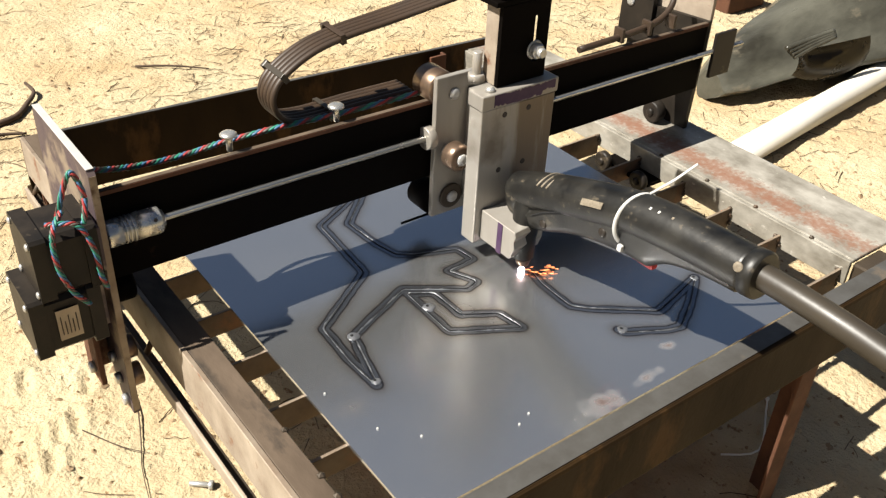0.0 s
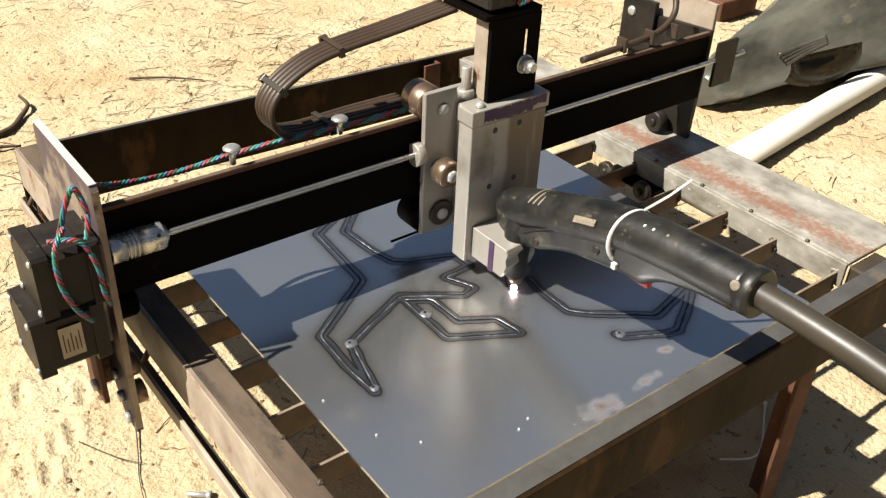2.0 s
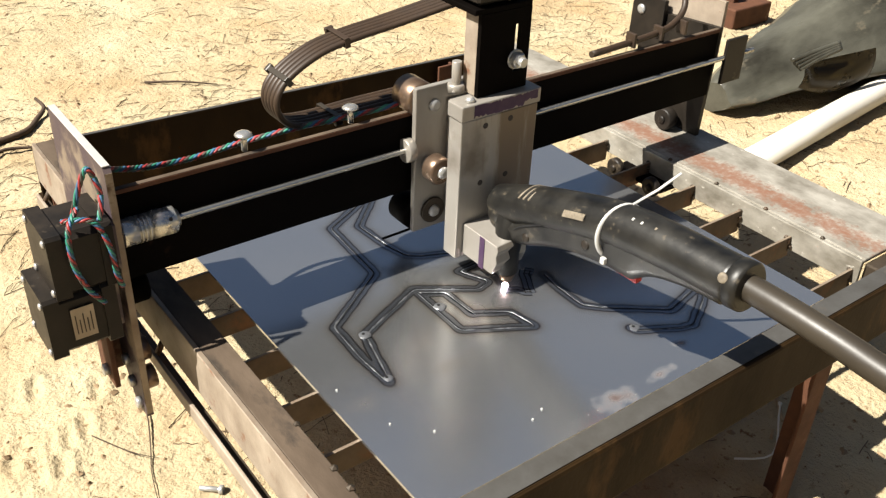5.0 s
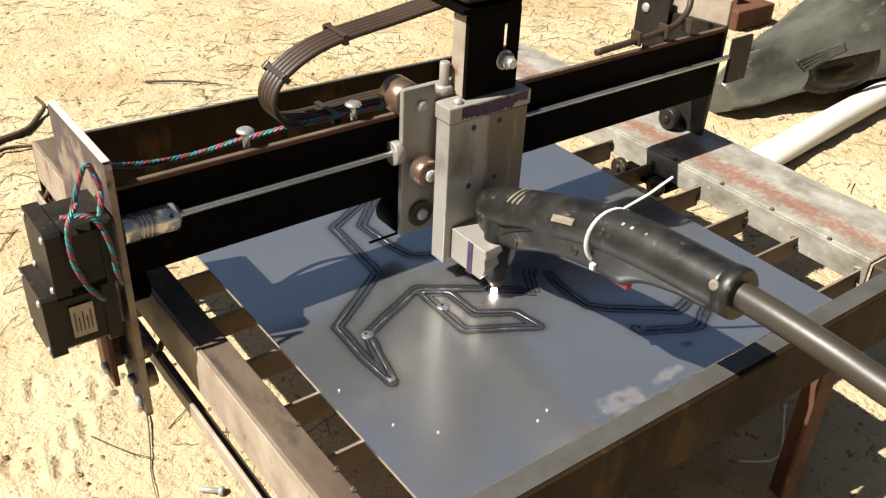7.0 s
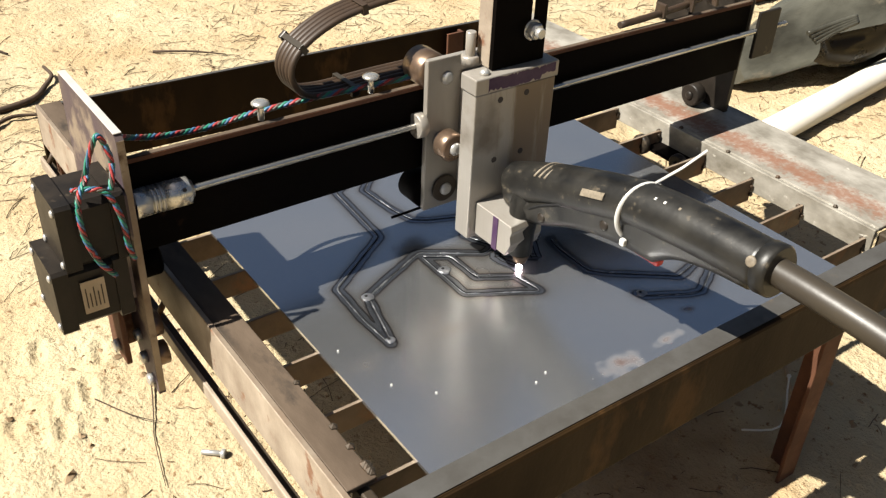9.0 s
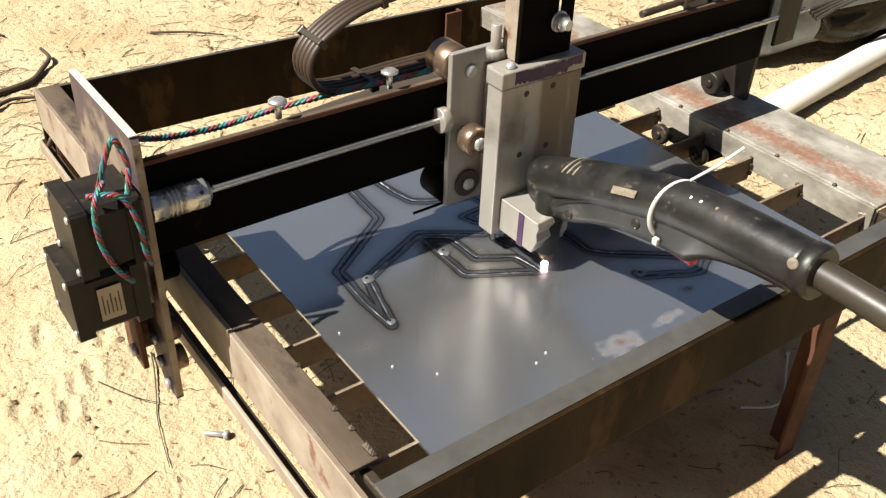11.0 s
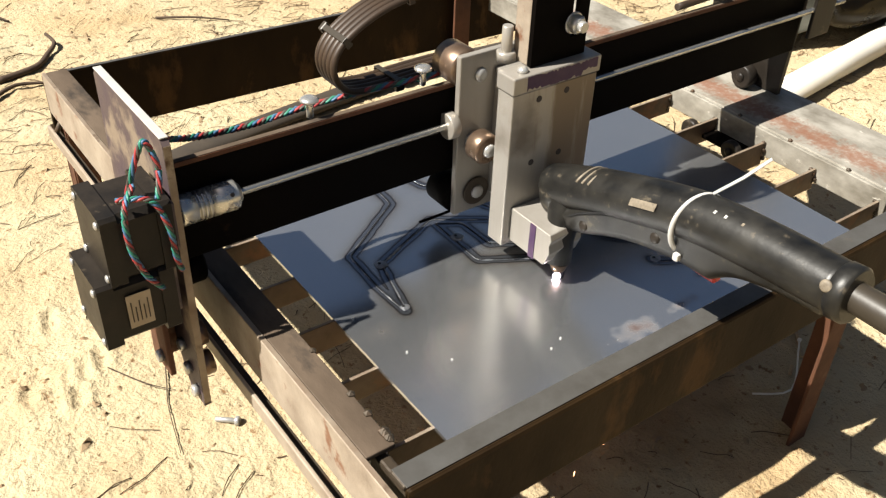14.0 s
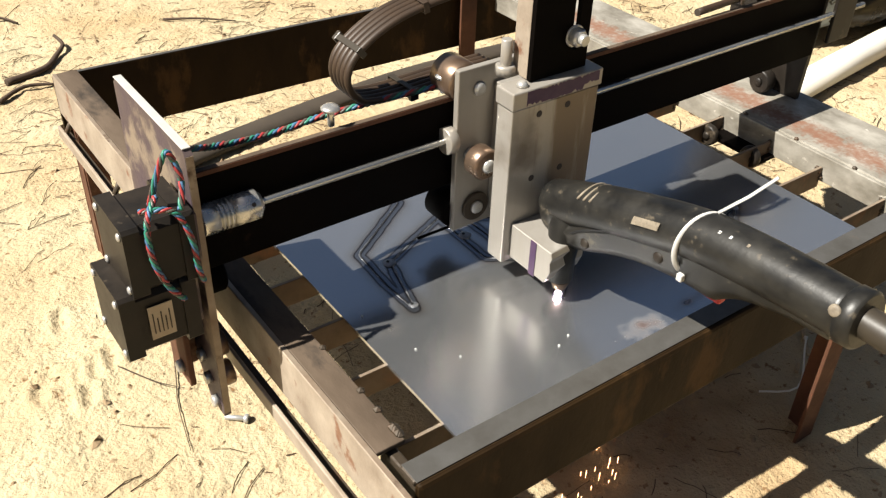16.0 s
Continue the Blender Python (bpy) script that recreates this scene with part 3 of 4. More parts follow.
def left_end_plate(g):
    prof = [(0.180, 0.157), (0.206, 0.157), (0.222, 0.19), (0.230, 0.215), (0.285, 0.225), (0.316, 0.232), (0.316, 0.402), (0.312, 0.406), (0.184, 0.406), (0.180, 0.402)]
    bm = B()
    a = [bm.verts.new((-0.1005, y, z)) for y, z in prof]
    b = [bm.verts.new((-0.0945, y, z)) for y, z in prof]
    bm.faces.new(a[::-1]), bm.faces.new(b)
    for i in range(len(prof)):
        j = (i + 1) % len(prof)
        bm.faces.new((a[i], a[j], b[j], b[i]))
    pl = part("end_plate", bm, DYED, g, "dye-stained steel end plate with bare edges")
    part("bare_edge", box(B(), -0.1007, -0.0943, 0.183, 0.315, 0.4062, 0.4072, 0.0004), BARE, pl, "bright sawn edge")
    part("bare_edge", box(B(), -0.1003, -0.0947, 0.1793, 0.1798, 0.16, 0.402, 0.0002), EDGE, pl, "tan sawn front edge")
    for y, z in ((0.200, 0.186), (0.190, 0.168), (0.207, 0.206)):
        bt = part("bolt", hexhead(B(), (-0.1006, y, z), (-1, 0, 0), 0.0055, 0.005), CHROME, pl)
    for y, z in ((0.198, 0.186), (0.206, 0.212)):
        part("roller", cyl(B(), (-0.0943, y, z), (-0.083, y, z), 0.011), BEARING, pl)
    rc = part("roller_carrier", box(B(), -0.0905, -0.0865, 0.215, 0.335, 0.192, 0.292, 0.001), BLACK, g, "black roller carrier plate inside the end plate")
    for y in (0.232, 0.30):
        part("roller", cyl(B(), (-0.0863, y, 0.262), (-0.068, y, 0.262), 0.0165, 28, rim=0.002), BLACK, rc, "black roller")
    bm = B()
    box(bm, -0.1185, -0.1135, 0.196, 0.232, 0.187, 0.262, 0.001)
    box(bm, -0.1137, -0.1008, 0.222, 0.232, 0.187, 0.262, 0.001)
    br = part("bracket", bm, RUST, g, "rusty angle bracket under the motors")
    for z in (0.250, 0.202):
        part("bolt", hexhead(B(), (-0.1186, 0.208, z), (-1, 0, 0), 0.0055, 0.005), CHROME, br)
    return pl

def right_end_plate(g):
    prof = [(0.207, 0.2305), (0.205, 0.300), (0.203, 0.375), (0.325, 0.366), (0.325, 0.30), (0.280, 0.245), (0.276, 0.2305)]
    bm = B()
    a = [bm.verts.new((0.6495, y, z)) for y, z in prof]
    b = [bm.verts.new((0.6555, y, z)) for y, z in prof]
    bm.faces.new(a), bm.faces.new(b[::-1])
    for i in range(len(prof)):
        j = (i + 1) % len(prof)
        bm.faces.new((a[j], a[i], b[i], b[j]))
    pl = part("end_plate", bm, MOTOR, g, "dark steel end plate beside the rail")
    part("top_plate", box(B(), 0.6558, 0.6615, 0.206, 0.335, 0.33, 0.405, 0.0008), PALE, g, "pale steel plate bolted on top")
    part("face_plate", box(B(), 0.6425, 0.6492, 0.285, 0.338, 0.318, 0.386, 0.0008), MOTOR, g, "dark plate with one pan-head bolt")
    part("bolt", panhead(B(), (0.6424, 0.322, 0.366), (-1, 0, 0), 0.0065, 0.003), CHROME, g)
    part("bearing_plate", box(B(), 0.6565, 0.694, RY - 0.004, RY + 0.0005, 0.305, 0.362, 0.001), MOTOR, g, "dark screw-support plate")
    for y in (0.246,):
        r = part("rail_wheel", cyl(B(), (0.626, y, 0.2440), (0.642, y, 0.2440), 0.0145, rim=0.002), MOTOR, g, "black bearing wheel running on the flange")
        part("wheel_bolt", panhead(B(), (0.6259, y, 0.2440), (-1, 0, 0), 0.0055, 0.003), MOTOR, r)
    for y in (0.176, 0.236):
        r = part("under_roller", cyl(B(), (0.535, y, 0.2030), (0.5445, y, 0.2030), 0.0125, rim=0.002), MOTOR, g, "black roller held under the flange")
        part("roller_bolt", panhead(B(), (0.5349, y, 0.2030), (-1, 0, 0), 0.0050, 0.003), MOTOR, r)
    part("under_bracket", box(B(), 0.5450, 0.6490, 0.165, 0.245, 0.196, 0.2005, 0.001), BLACK, g, "black bracket reaching under the flange")

def make_gantry():
    g = thing("gantry", (0.28, 0.2, 0.2435), "black steel moving gantry with screw drive and stepper motors", "gantry")
    bm = B()
    box(bm, -0.0942, 0.6494, 0.2018, 0.2073, 0.289, 0.374, 0.0012)
    box(bm, -0.0942, 0.6494, 0.2071, 0.234, 0.289, 0.2945, 0.001)
    part("beam", bm, BLACK, g, "black-painted steel angle with rubbed brown edge")
    part("worn_edge", box(B(), -0.094, 0.649, 0.2021, 0.2070, 0.3741, 0.3746, 0.0002), FLANGE, g, "bare brown top edge of the beam")
    part("worn_lip", box(B(), -0.094, 0.649, 0.2012, 0.2016, 0.3705, 0.3742, 0.0001), RUST, g, "rubbed rusty lip along the top of the beam")
    left_end_plate(g)
    right_end_plate(g)
    # drive screw and coupler
    n = 700
    part("drive_screw", tube(B(), [(-0.056 + 0.771 * k / n, RY, RZ) for k in range(n + 1)], [0.0032 if k % 2 else 0.0026 for k in range(n + 1)], 12), SCREW, g, "oily threaded drive screw")
    bm = B()
    prof = [(-0.0926, 0.004), (-0.0925, 0.0112), (-0.0915, 0.0118)]
    for x in (-0.079, -0.0755, -0.072, -0.0685):
        prof += [(x - 0.0009, 0.0118), (x - 0.0008, 0.0100), (x + 0.0008, 0.0100), (x + 0.0009, 0.0118)]
    prof += [(-0.0475, 0.0118), (-0.0466, 0.0112), (-0.0465, 0.0075), (-0.0436, 0.0075), (-0.0435, 0.004)]
    tube(bm, [(x, RY, RZ) for x, r in prof], [r for x, r in prof], 28)
    cp = part("coupler", bm, BRIGHT, g, "slit aluminium shaft coupler")
    part("set_screw", cyl(B(), (-0.053, RY - 0.0095, RZ + 0.006), (-0.053, RY - 0.0107, RZ + 0.0068), 0.0017, 10, rim=0.0002), INK, cp)
    # motors
    for name, c in (("upper_motor", (-0.1008, 0.1935, 0.3410)), ("lower_motor", (-0.1060, 0.196, 0.2870))):
        mp = part(name, box(B(), c[0] - 0.0045, c[0], c[1] - 0.02, c[1] + 0.02, c[2] - 0.02, c[2] + 0.02, 0.0005), DYED, g, "square black stepper motor")
        motor(mp, (c[0] - 0.0046, *c[1:]), (-1, 0, 0), 0.050 if name == "upper_motor" else 0.056)
        if name == "lower_motor":
            lb = part("label_sticker", box(B(), c[0] - 0.042, c[0] - 0.024, c[1] - 0.0290, c[1] - 0.0286, c[2] - 0.014, c[2] + 0.015, 0), LABEL, mp, "worn paper rating label")
            for k in range(5):
                part("print_bar", box(B(), c[0] - 0.0395 + 0.0030 * k, c[0] - 0.0387 + 0.0030 * k, c[1] - 0.0294, c[1] - 0.0291, c[2] - 0.009, c[2] + 0.009 - 0.005 * (k % 2), 0), RIBBON, lb)
    # looped wires at the motors
    lo = [(-0.128, 0.185, 0.371), (-0.120, 0.178, 0.400), (-0.113, 0.176, 0.412), (-0.108, 0.172, 0.392), (-0.114, 0.164, 0.374)]
    twist(g, lo, 0.0013, 4)
    twist(g, [(-0.126, 0.175, 0.383), (-0.138, 0.162, 0.374), (-0.140, 0.158, 0.348), (-0.133, 0.158, 0.322), (-0.122, 0.162, 0.303)], 0.0013, 6)
    twist(g, [(-0.140, 0.170, 0.378), (-0.120, 0.162, 0.376), (-0.112, 0.158, 0.355), (-0.110, 0.158, 0.328), (-0.106, 0.163, 0.312)], 0.0013, 6)
    # wires along the beam
    twist(g, [(-0.093, 0.222, 0.386), (-0.055, 0.244, 0.366), (-0.005, 0.254, 0.357), (0.04, 0.246, 0.364), (0.09, 0.228, 0.374), (0.15, 0.218, 0.377), (0.24, 0.216, 0.378)], 0.0017, 17)
    for x in (0.029, 0.136):
        bm = B()
        cyl(bm, (x, 0.2125, 0.3735), (x, 0.2125, 0.388), 0.0028, 12)
        panhead(bm, (x, 0.2125, 0.388), (0, 0, 1), 0.0078, 0.0035)
        part("screw_post", bm, BRIGHT, g, "upright pan-head screw")
    part("cable_run", tube(B(), smooth_path([(0.44, 0.209, 0.381), (0.52, 0.210, 0.384), (0.57, 0.214, 0.388), (0.60, 0.222, 0.402), (0.61, 0.235, 0.425)], 6), 0.0038, 10), RIBBON, g, "dusty cable along the beam")
    for x in (0.50, 0.545, 0.585):
        part("cable_tie", box(B(), x, x + 0.004, 0.203, 0.217, 0.378, 0.394, 0.0006), RIBBON, g)
    resize([o for o in g.children_recursive if o.type == "MESH"], 0.97)
    return g

gantry = make_gantry()

# ---- carriage, in its place at the end of the clip ----
def make_carriage():
    c = thing("carriage", (0.18, 0.16, 0.26), "aluminium gantry carriage with bearings and a motor on top", "machine carriage")
    part("front_slide", box(B(), 0.135, 0.2235, 0.122, 0.141, 0.2535, 0.3955, 0.0012), SLIDE, c, "worn smoke-stained aluminium slide box")
    cap = part("slide_cap", box(B(), 0.1335, 0.225, 0.1205, 0.142, 0.396, 0.4105, 0.0012), ALU, c, "aluminium cap bar")
    bm = B()
    row = []
    for k in range(40):
        x = 0.147 + 0.0019 * k
        lo = 0.3968 + 0.006 * abs(noise.noise(Vector((k * 0.37, 1, 0)))) + (0.004 if k > 30 else 0)
        hi = 0.4098 - 0.004 * abs(noise.noise(Vector((k * 0.53, 7, 0))))
        row.append((bm.verts.new((x, 0.1203, lo)), bm.verts.new((x, 0.1203, hi))))
    for (p, q), (r, s) in zip(row, row[1:]):
        bm.faces.new((p, r, s, q))
    part("dye_mark", bm, DYE, cap, "smeared purple marking dye")
    for x, z in ((0.1622, 0.3865), (0.1913, 0.3870), (0.1601, 0.3292), (0.1903, 0.3300)):
        part("screw_hole", cyl(B(), (x, 0.1216, z), (x, 0.1226, z), 0.0029, 12, rim=0.0003), INK, c)
    bp = part("back_plate", box(B(), 0.122, 0.236, 0.1735, 0.1795, 0.261, 0.411, 0.001), ALU, c, "aluminium back plate")
    part("spacer", box(B(), 0.158, 0.215, 0.1413, 0.1732, 0.275, 0.395, 0.001), ALU, c)
    part("bolt", panhead(B(), (0.1425, 0.1734, 0.392), (0, -1, 0), 0.0062, 0.004), CHROME, bp)
    w = part("roller", cyl(B(), (0.1375, 0.1500, 0.3335), (0.1375, 0.1670, 0.3335), 0.0135, 32, rim=0.002), BEARING, c, "bronze-brown bearing roller")
    part("roller_bolt", panhead(B(), (0.1375, 0.1499, 0.3335), (0, -1, 0), 0.0062, 0.004), CHROME, w)
    part("roller_spacer", cyl(B(), (0.1375, 0.1672, 0.3335), (0.1375, 0.1733, 0.3335), 0.008), CHROME, w)
    d = part("dished_washer", cyl(B(), (0.1436, 0.1700, 0.281), (0.1436, 0.1733, 0.281), 0.0135, 28), FRAME, c, "dark dished washer")
    part("washer_bolt", panhead(B(), (0.1436, 0.1699, 0.281), (0, -1, 0), 0.0062, 0.004), CHROME, d)
    for x, z, mat, lab in ((0.134, 0.396, BEARING, "bronze-brown bearing roller on the beam"), (0.228, 0.396, BEARING, "bronze-brown bearing roller on the beam"),
                           (0.1314, 0.2755, BLACK, "black roller under the beam"), (0.228, 0.2755, BLACK, "black roller under the beam")):
        part("roller", cyl(B(), (x, 0.1797, z), (x, 0.2085, z), 0.0165, 32, rim=0.002), mat, c, lab)
    part("screw_nut", cyl(B(), (0.1130, 0.1786, 0.350), (0.1217, 0.1786, 0.350), 0.0115, 24), ALU, c)
    # upper bracket and motor
    bm = B()                                    # front leaf with its slot
    outer, inner = ((0.157, 0.4112), (0.2135, 0.4112), (0.2135, 0.486), (0.157, 0.486)), ((0.196, 0.428), (0.2025, 0.428), (0.2025, 0.472), (0.196, 0.472))
    lay = [[[bm.verts.new((x, y, z)) for x, z in ring] for ring in (outer, inner)] for y in (0.130, 0.1345)]
    for k in range(4):
        m = (k + 1) % 4
        for o, i_ in lay:
            bm.faces.new((o[k], o[m], i_[m], i_[k]))
        for r in range(2):
            bm.faces.new((lay[0][r][k], lay[0][r][m], lay[1][r][m], lay[1][r][k]))
    br = part("motor_bracket", bm, BLACK, c, "black slotted angle bracket")
    part("side_leaf", box(B(), 0.157, 0.1615, 0.1347, 0.152, 0.4112, 0.486, 0.0008), PALE, br, "rust-tinged bracket side")
    part("motor_shelf", box(B(), 0.150, 0.2135, 0.130, 0.190, 0.4862, 0.4912, 0.0008), BLACK, br)
    bm = B()
    cyl(bm, (0.1975, 0.1299, 0.440), (0.1975, 0.1282, 0.440), 0.009, 20)
    hexhead(bm, (0.1975, 0.1283, 0.440), (0, -1, 0), 0.0075, 0.007)
    cyl(bm, (0.1975, 0.1226, 0.440), (0.1975, 0.1165, 0.440), 0.0045, 16)
    part("hex_bolt", bm, CHROME, br, "bright hex bolt in the slot")
    bm = B()
    cyl(bm, (0.150, 0.152, 0.411), (0.150, 0.152, 0.440), 0.0045, 14)
    hexhead(bm, (0.150, 0.152, 0.4112), (0, 0, 1), 0.0085, 0.008)
    part("lead_screw", bm, ALU, c, "dull vertical screw with a nut")
    part("stud", panhead(B(), (0.1485, 0.129, 0.4107), (0, 0, 1), 0.0045, 0.004), CHROME, c)
    mp = part("top_motor", box(B(), 0.160, 0.204, 0.138, 0.182, 0.4914, 0.496, 0.0005), MOTOR, c, "square black stepper motor")
    motor(mp, (0.182, 0.160, 0.4962), (0, 0, 1), 0.056)
    twist(c, [(0.186, 0.131, 0.497), (0.190, 0.124, 0.503), (0.193, 0.122, 0.520), (0.196, 0.125, 0.545), (0.2, 0.131, 0.57)], 0.0017, 4)
    twist(c, [(0.200, 0.131, 0.548), (0.204, 0.122, 0.530), (0.200, 0.121, 0.510), (0.192, 0.123, 0.503)], 0.0017, 4)
    # torch clamp
    bm = B()
    prof = [(0.1215, 0.258), (0.1215, 0.2905), (0.072, 0.2905), (0.0702, 0.2850), (0.0728, 0.2795), (0.0708, 0.2720), (0.0742, 0.2660), (0.0770, 0.258)]
    a = [bm.verts.new((0.143, y, z)) for y, z in prof]
    e = [bm.verts.new((0.183 + 0.003 * noise.noise(Vector((y * 300, z * 300, 0))), y + 0.004, z)) if y < 0.08 else bm.verts.new((0.184, y, z)) for y, z in prof]
    bm.faces.new(a[::-1]), bm.faces.new(e)
    for i in range(len(prof)):
        j = (i + 1) % len(prof)
        bm.faces.new((a[i], a[j], e[j], e[i]))
    bmesh.ops.bevel(bm, geom=bm.edges[:], offset=0.0006, segments=1, affect="EDGES")
    clamp = part("clamp_block", bm, ALU, c, "sawn aluminium torch clamp block")
    part("dye_line", box(B(), 0.1424, 0.1431, 0.089, 0.096, 0.257, 0.290, 0), DYE, clamp)
    # stray tie below the back plate
    part("tie_tail", tube(B(), smooth_path([(0.150, 0.182, 0.262), (0.128, 0.186, 0.257), (0.098, 0.192, 0.252)], 5), 0.0013, 8), BLACK, c, "loose black tie end")
    return c

carriage = make_carriage()

# ---- torch ----
def make_torch():
    t = thing("plasma_torch", (0.165, 0.083, 0.255), "black hand plasma torch clamped to the carriage, scuffed", "plasma torch")
    X = 0.176
    mid = smooth_path([(X, 0.111, 0.309), (X, 0.092, 0.3165), (X, 0.057, 0.330), (X, 0.012, 0.345), (X, -0.039, 0.3595), (X, -0.095, 0.3665), (X, -0.154, 0.370)], 6)
    n = len(mid)
    rad = []
    for i in range(n):
        k = i / (n - 1)
        r = 0.0172 + 0.0015 * math.sin(k * math.pi) + 0.0012 * k
        if i == 0:
            r *= 0.72
        if i == 1:
            r *= 0.93
        rad.append(r)
    body = part("handle", tube(B(), mid, rad, 26), RUBBER, t, "scuffed black moulded handle")
    bm = B()
    bmesh.ops.create_uvsphere(bm, u_segments=24, v_segments=16, radius=0.0195, matrix=Matrix.Translation((X, 0.0985, 0.3065)) @ Matrix.Diagonal((0.95, 0.95, 1.12, 1)))
    for f in bm.faces:
        f.smooth = True
    part("head_bulb", bm, RUBBER, t, "scuffed rounded torch head")
    # lower half of the moulding: flat-sided grip that swells down to the trigger
    grip = [(0.090, 0.3000, 0.2935), (0.078, 0.3000, 0.2885), (0.0706, 0.3035, 0.2880), (0.057, 0.3140, 0.2915), (0.030, 0.3285, 0.3045), (-0.001, 0.3410, 0.3150),
            (-0.0356, 0.3510, 0.3215), (-0.050, 0.3545, 0.3225), (-0.063, 0.3570, 0.3235), (-0.070, 0.3580, 0.3285), (-0.080, 0.3600, 0.3355), (-0.092, 0.3615, 0.3410),
            (-0.1071, 0.3635, 0.3455), (-0.1235, 0.3655, 0.3490), (-0.150, 0.3690, 0.3515)]
    bm = B()
    loops = []
    for p in smooth_path(grip, 3):
        y, zs, zb = p
        d = zs - zb
        half = [(0.0110, zs + 0.008), (0.0158, zs + 0.001), (0.0150, zs - 0.10 * d), (0.0146, zs - 0.62 * d), (0.0128, zs - 0.86 * d), (0.0080, zs - 0.98 * d), (0.0, zb)]
        loops.append([bm.verts.new((X - w, y, z)) for w, z in half] + [bm.verts.new((X + w, y, z)) for w, z in half[-2::-1]])
    for a, e in zip(loops, loops[1:]):
        for k in range(len(a)):
            k2 = (k + 1) % len(a)
            bm.faces.new((a[k], a[k2], e[k2], e[k])).smooth = True
    bm.faces.new(loops[0]), bm.faces.new(loops[-1][::-1])
    part("lower_grip", bm, RUBBER, t, "black flat-sided lower grip")
    seam = [(X - 0.0160, y, zs + 0.0012) for y, zs, zb in smooth_path(grip[2:], 3)]
    part("seam", tube(B(), seam, 0.0008, 6), KERF, body, "dark moulding seam")
    for y in (-0.058, -0.067, -0.081):
        zc = 0.3595 - 0.125 * (y + 0.039)
        bm = B()
        q = [[bm.verts.new((X + 0.0199 * math.cos(a), y + e, zc - 0.12 * e + 0.0199 * math.sin(a))) for a in (2.08, 2.14, 2.20)] for e in (0.0012, -0.0008)]
        for i in range(2):
            bm.faces.new((q[0][i], q[0][i + 1], q[1][i + 1], q[1][i]))
        part("print_mark", bm, STICKER if y < -0.07 else WHITE, body, "small worn printed mark")
    part("end_collar", cyl(B(), (X, -0.150, 0.3695), (X, -0.163, 0.371), 0.0195, 28, rim=0.002), RUBBER, t)
    part("trigger", box(B(), X - 0.004, X + 0.004, -0.066, -0.040, 0.3185, 0.3255, 0.002), RED, t, "red safety trigger")
    for k in range(3):
        y = 0.058 + 0.0062 * k
        part("wear_band", tube(B(), [(X + 0.0198 * math.cos(a), y - 0.004 * math.sin(a), 0.3302 - 0.3 * (y - 0.057) + 0.0198 * math.sin(a)) for a in np.linspace(0.8, 2.5, 12)], 0.0011, 6), STICKER, body, "tan worn band")
    def on_skin(y, zc, a, r=0.0188):
        return (X + r * math.cos(a), y, zc + r * math.sin(a))
    bm = B()
    for y0, y1, zc0, zc1 in ((0.009, -0.015, 0.3462, 0.3535),):
        q = []
        for y, zc in ((y0, zc0), (y1, zc1)):
            q.append([bm.verts.new(on_skin(y, zc, a, 0.0209)) for a in (2.62, 2.77, 2.92)])
        for i in range(2):
            bm.faces.new((q[0][i], q[0][i + 1], q[1][i + 1], q[1][i]))
    lab = part("label_sticker", bm, STICKER, body, "small worn pale label")
    for y, z in ((0.055, 0.3035), (-0.0163, 0.334)):
        part("body_screw", panhead(B(), (X - 0.0146, y, z), (-1, 0, 0.2), 0.0045, 0.002), MOTOR, t)
    part("end_screw", panhead(B(), (X - 0.0166, -0.150, 0.3785), (-1, 0, 0.35), 0.0042, 0.0018), STICKER, t)
    # head through the clamp
    part("head_neck", tube(B(), [(X, 0.094, 0.318), (X - 0.003, 0.089, 0.304), (X - 0.007, 0.085, 0.289), (X - 0.010, 0.0835, 0.272), (X - 0.011, 0.082, 0.252)], [0.0155, 0.0150, 0.0135, 0.0120, 0.0115], 22), RUBBER, t, "black torch head")
    part("shield_cup", cyl(B(), (X - 0.011, 0.080, 0.2515), (X - 0.011, 0.080, 0.2425), 0.0085, 22, 0.006), BEARING, t, "copper nozzle cup")
    bm = B()
    bmesh.ops.create_uvsphere(bm, u_segments=12, v_segments=8, radius=0.0032, matrix=Matrix.Translation((X - 0.0125, 0.079, 0.2368)) @ Matrix.Diagonal((1, 1, 0.95, 1)))
    arc = part("plasma_arc", bm, ARC, t, "glowing white plasma arc")
    bm = B()
    bmesh.ops.create_icosphere(bm, subdivisions=2, radius=0.0036, matrix=Matrix.Translation((X - 0.0125, 0.079, 0.2265)))
    part("molten_dross", bm, MOLTEN, arc, "red-hot molten dross under the sheet")
    hose = smooth_path([(X, -0.156, 0.3705), (X, -0.20, 0.3705), (X + 0.002, -0.26, 0.366), (X + 0.008, -0.36, 0.35), (X + 0.02, -0.5, 0.28), (X + 0.05, -0.64, 0.16), (X + 0.1, -0.76, 0.055), (X + 0.2, -0.86, 0.014), (X + 0.5, -0.95, 0.012)], 6)
    part("hose", tube(B(), hose, 0.0104, 18), HOSE, t, "dusty grey rubber torch lead")
    # nylon tie
    ring = [(X + 0.0205 * math.cos(a), -0.039 - 0.006 * math.cos(a), 0.3535 + 0.0245 * math.sin(a)) for a in np.linspace(0.4, 5.3, 26)]
    tie = part("nylon_tie", tube(B(), ring, 0.0022, 8, flat=0.6), WHITE, t, "white nylon cable tie")
    part("tie_head", box(B(), X - 0.0180, X - 0.0135, -0.0415, -0.0365, 0.3285, 0.3345, 0.001), WHITE, tie)
    part("tie_tail", tube(B(), [(X + 0.006, -0.042, 0.379), (X + 0.018, -0.054, 0.394), (X + 0.030, -0.064, 0.410)], 0.0018, 8, flat=0.5), WHITE, tie)
    return t

torch = make_torch()

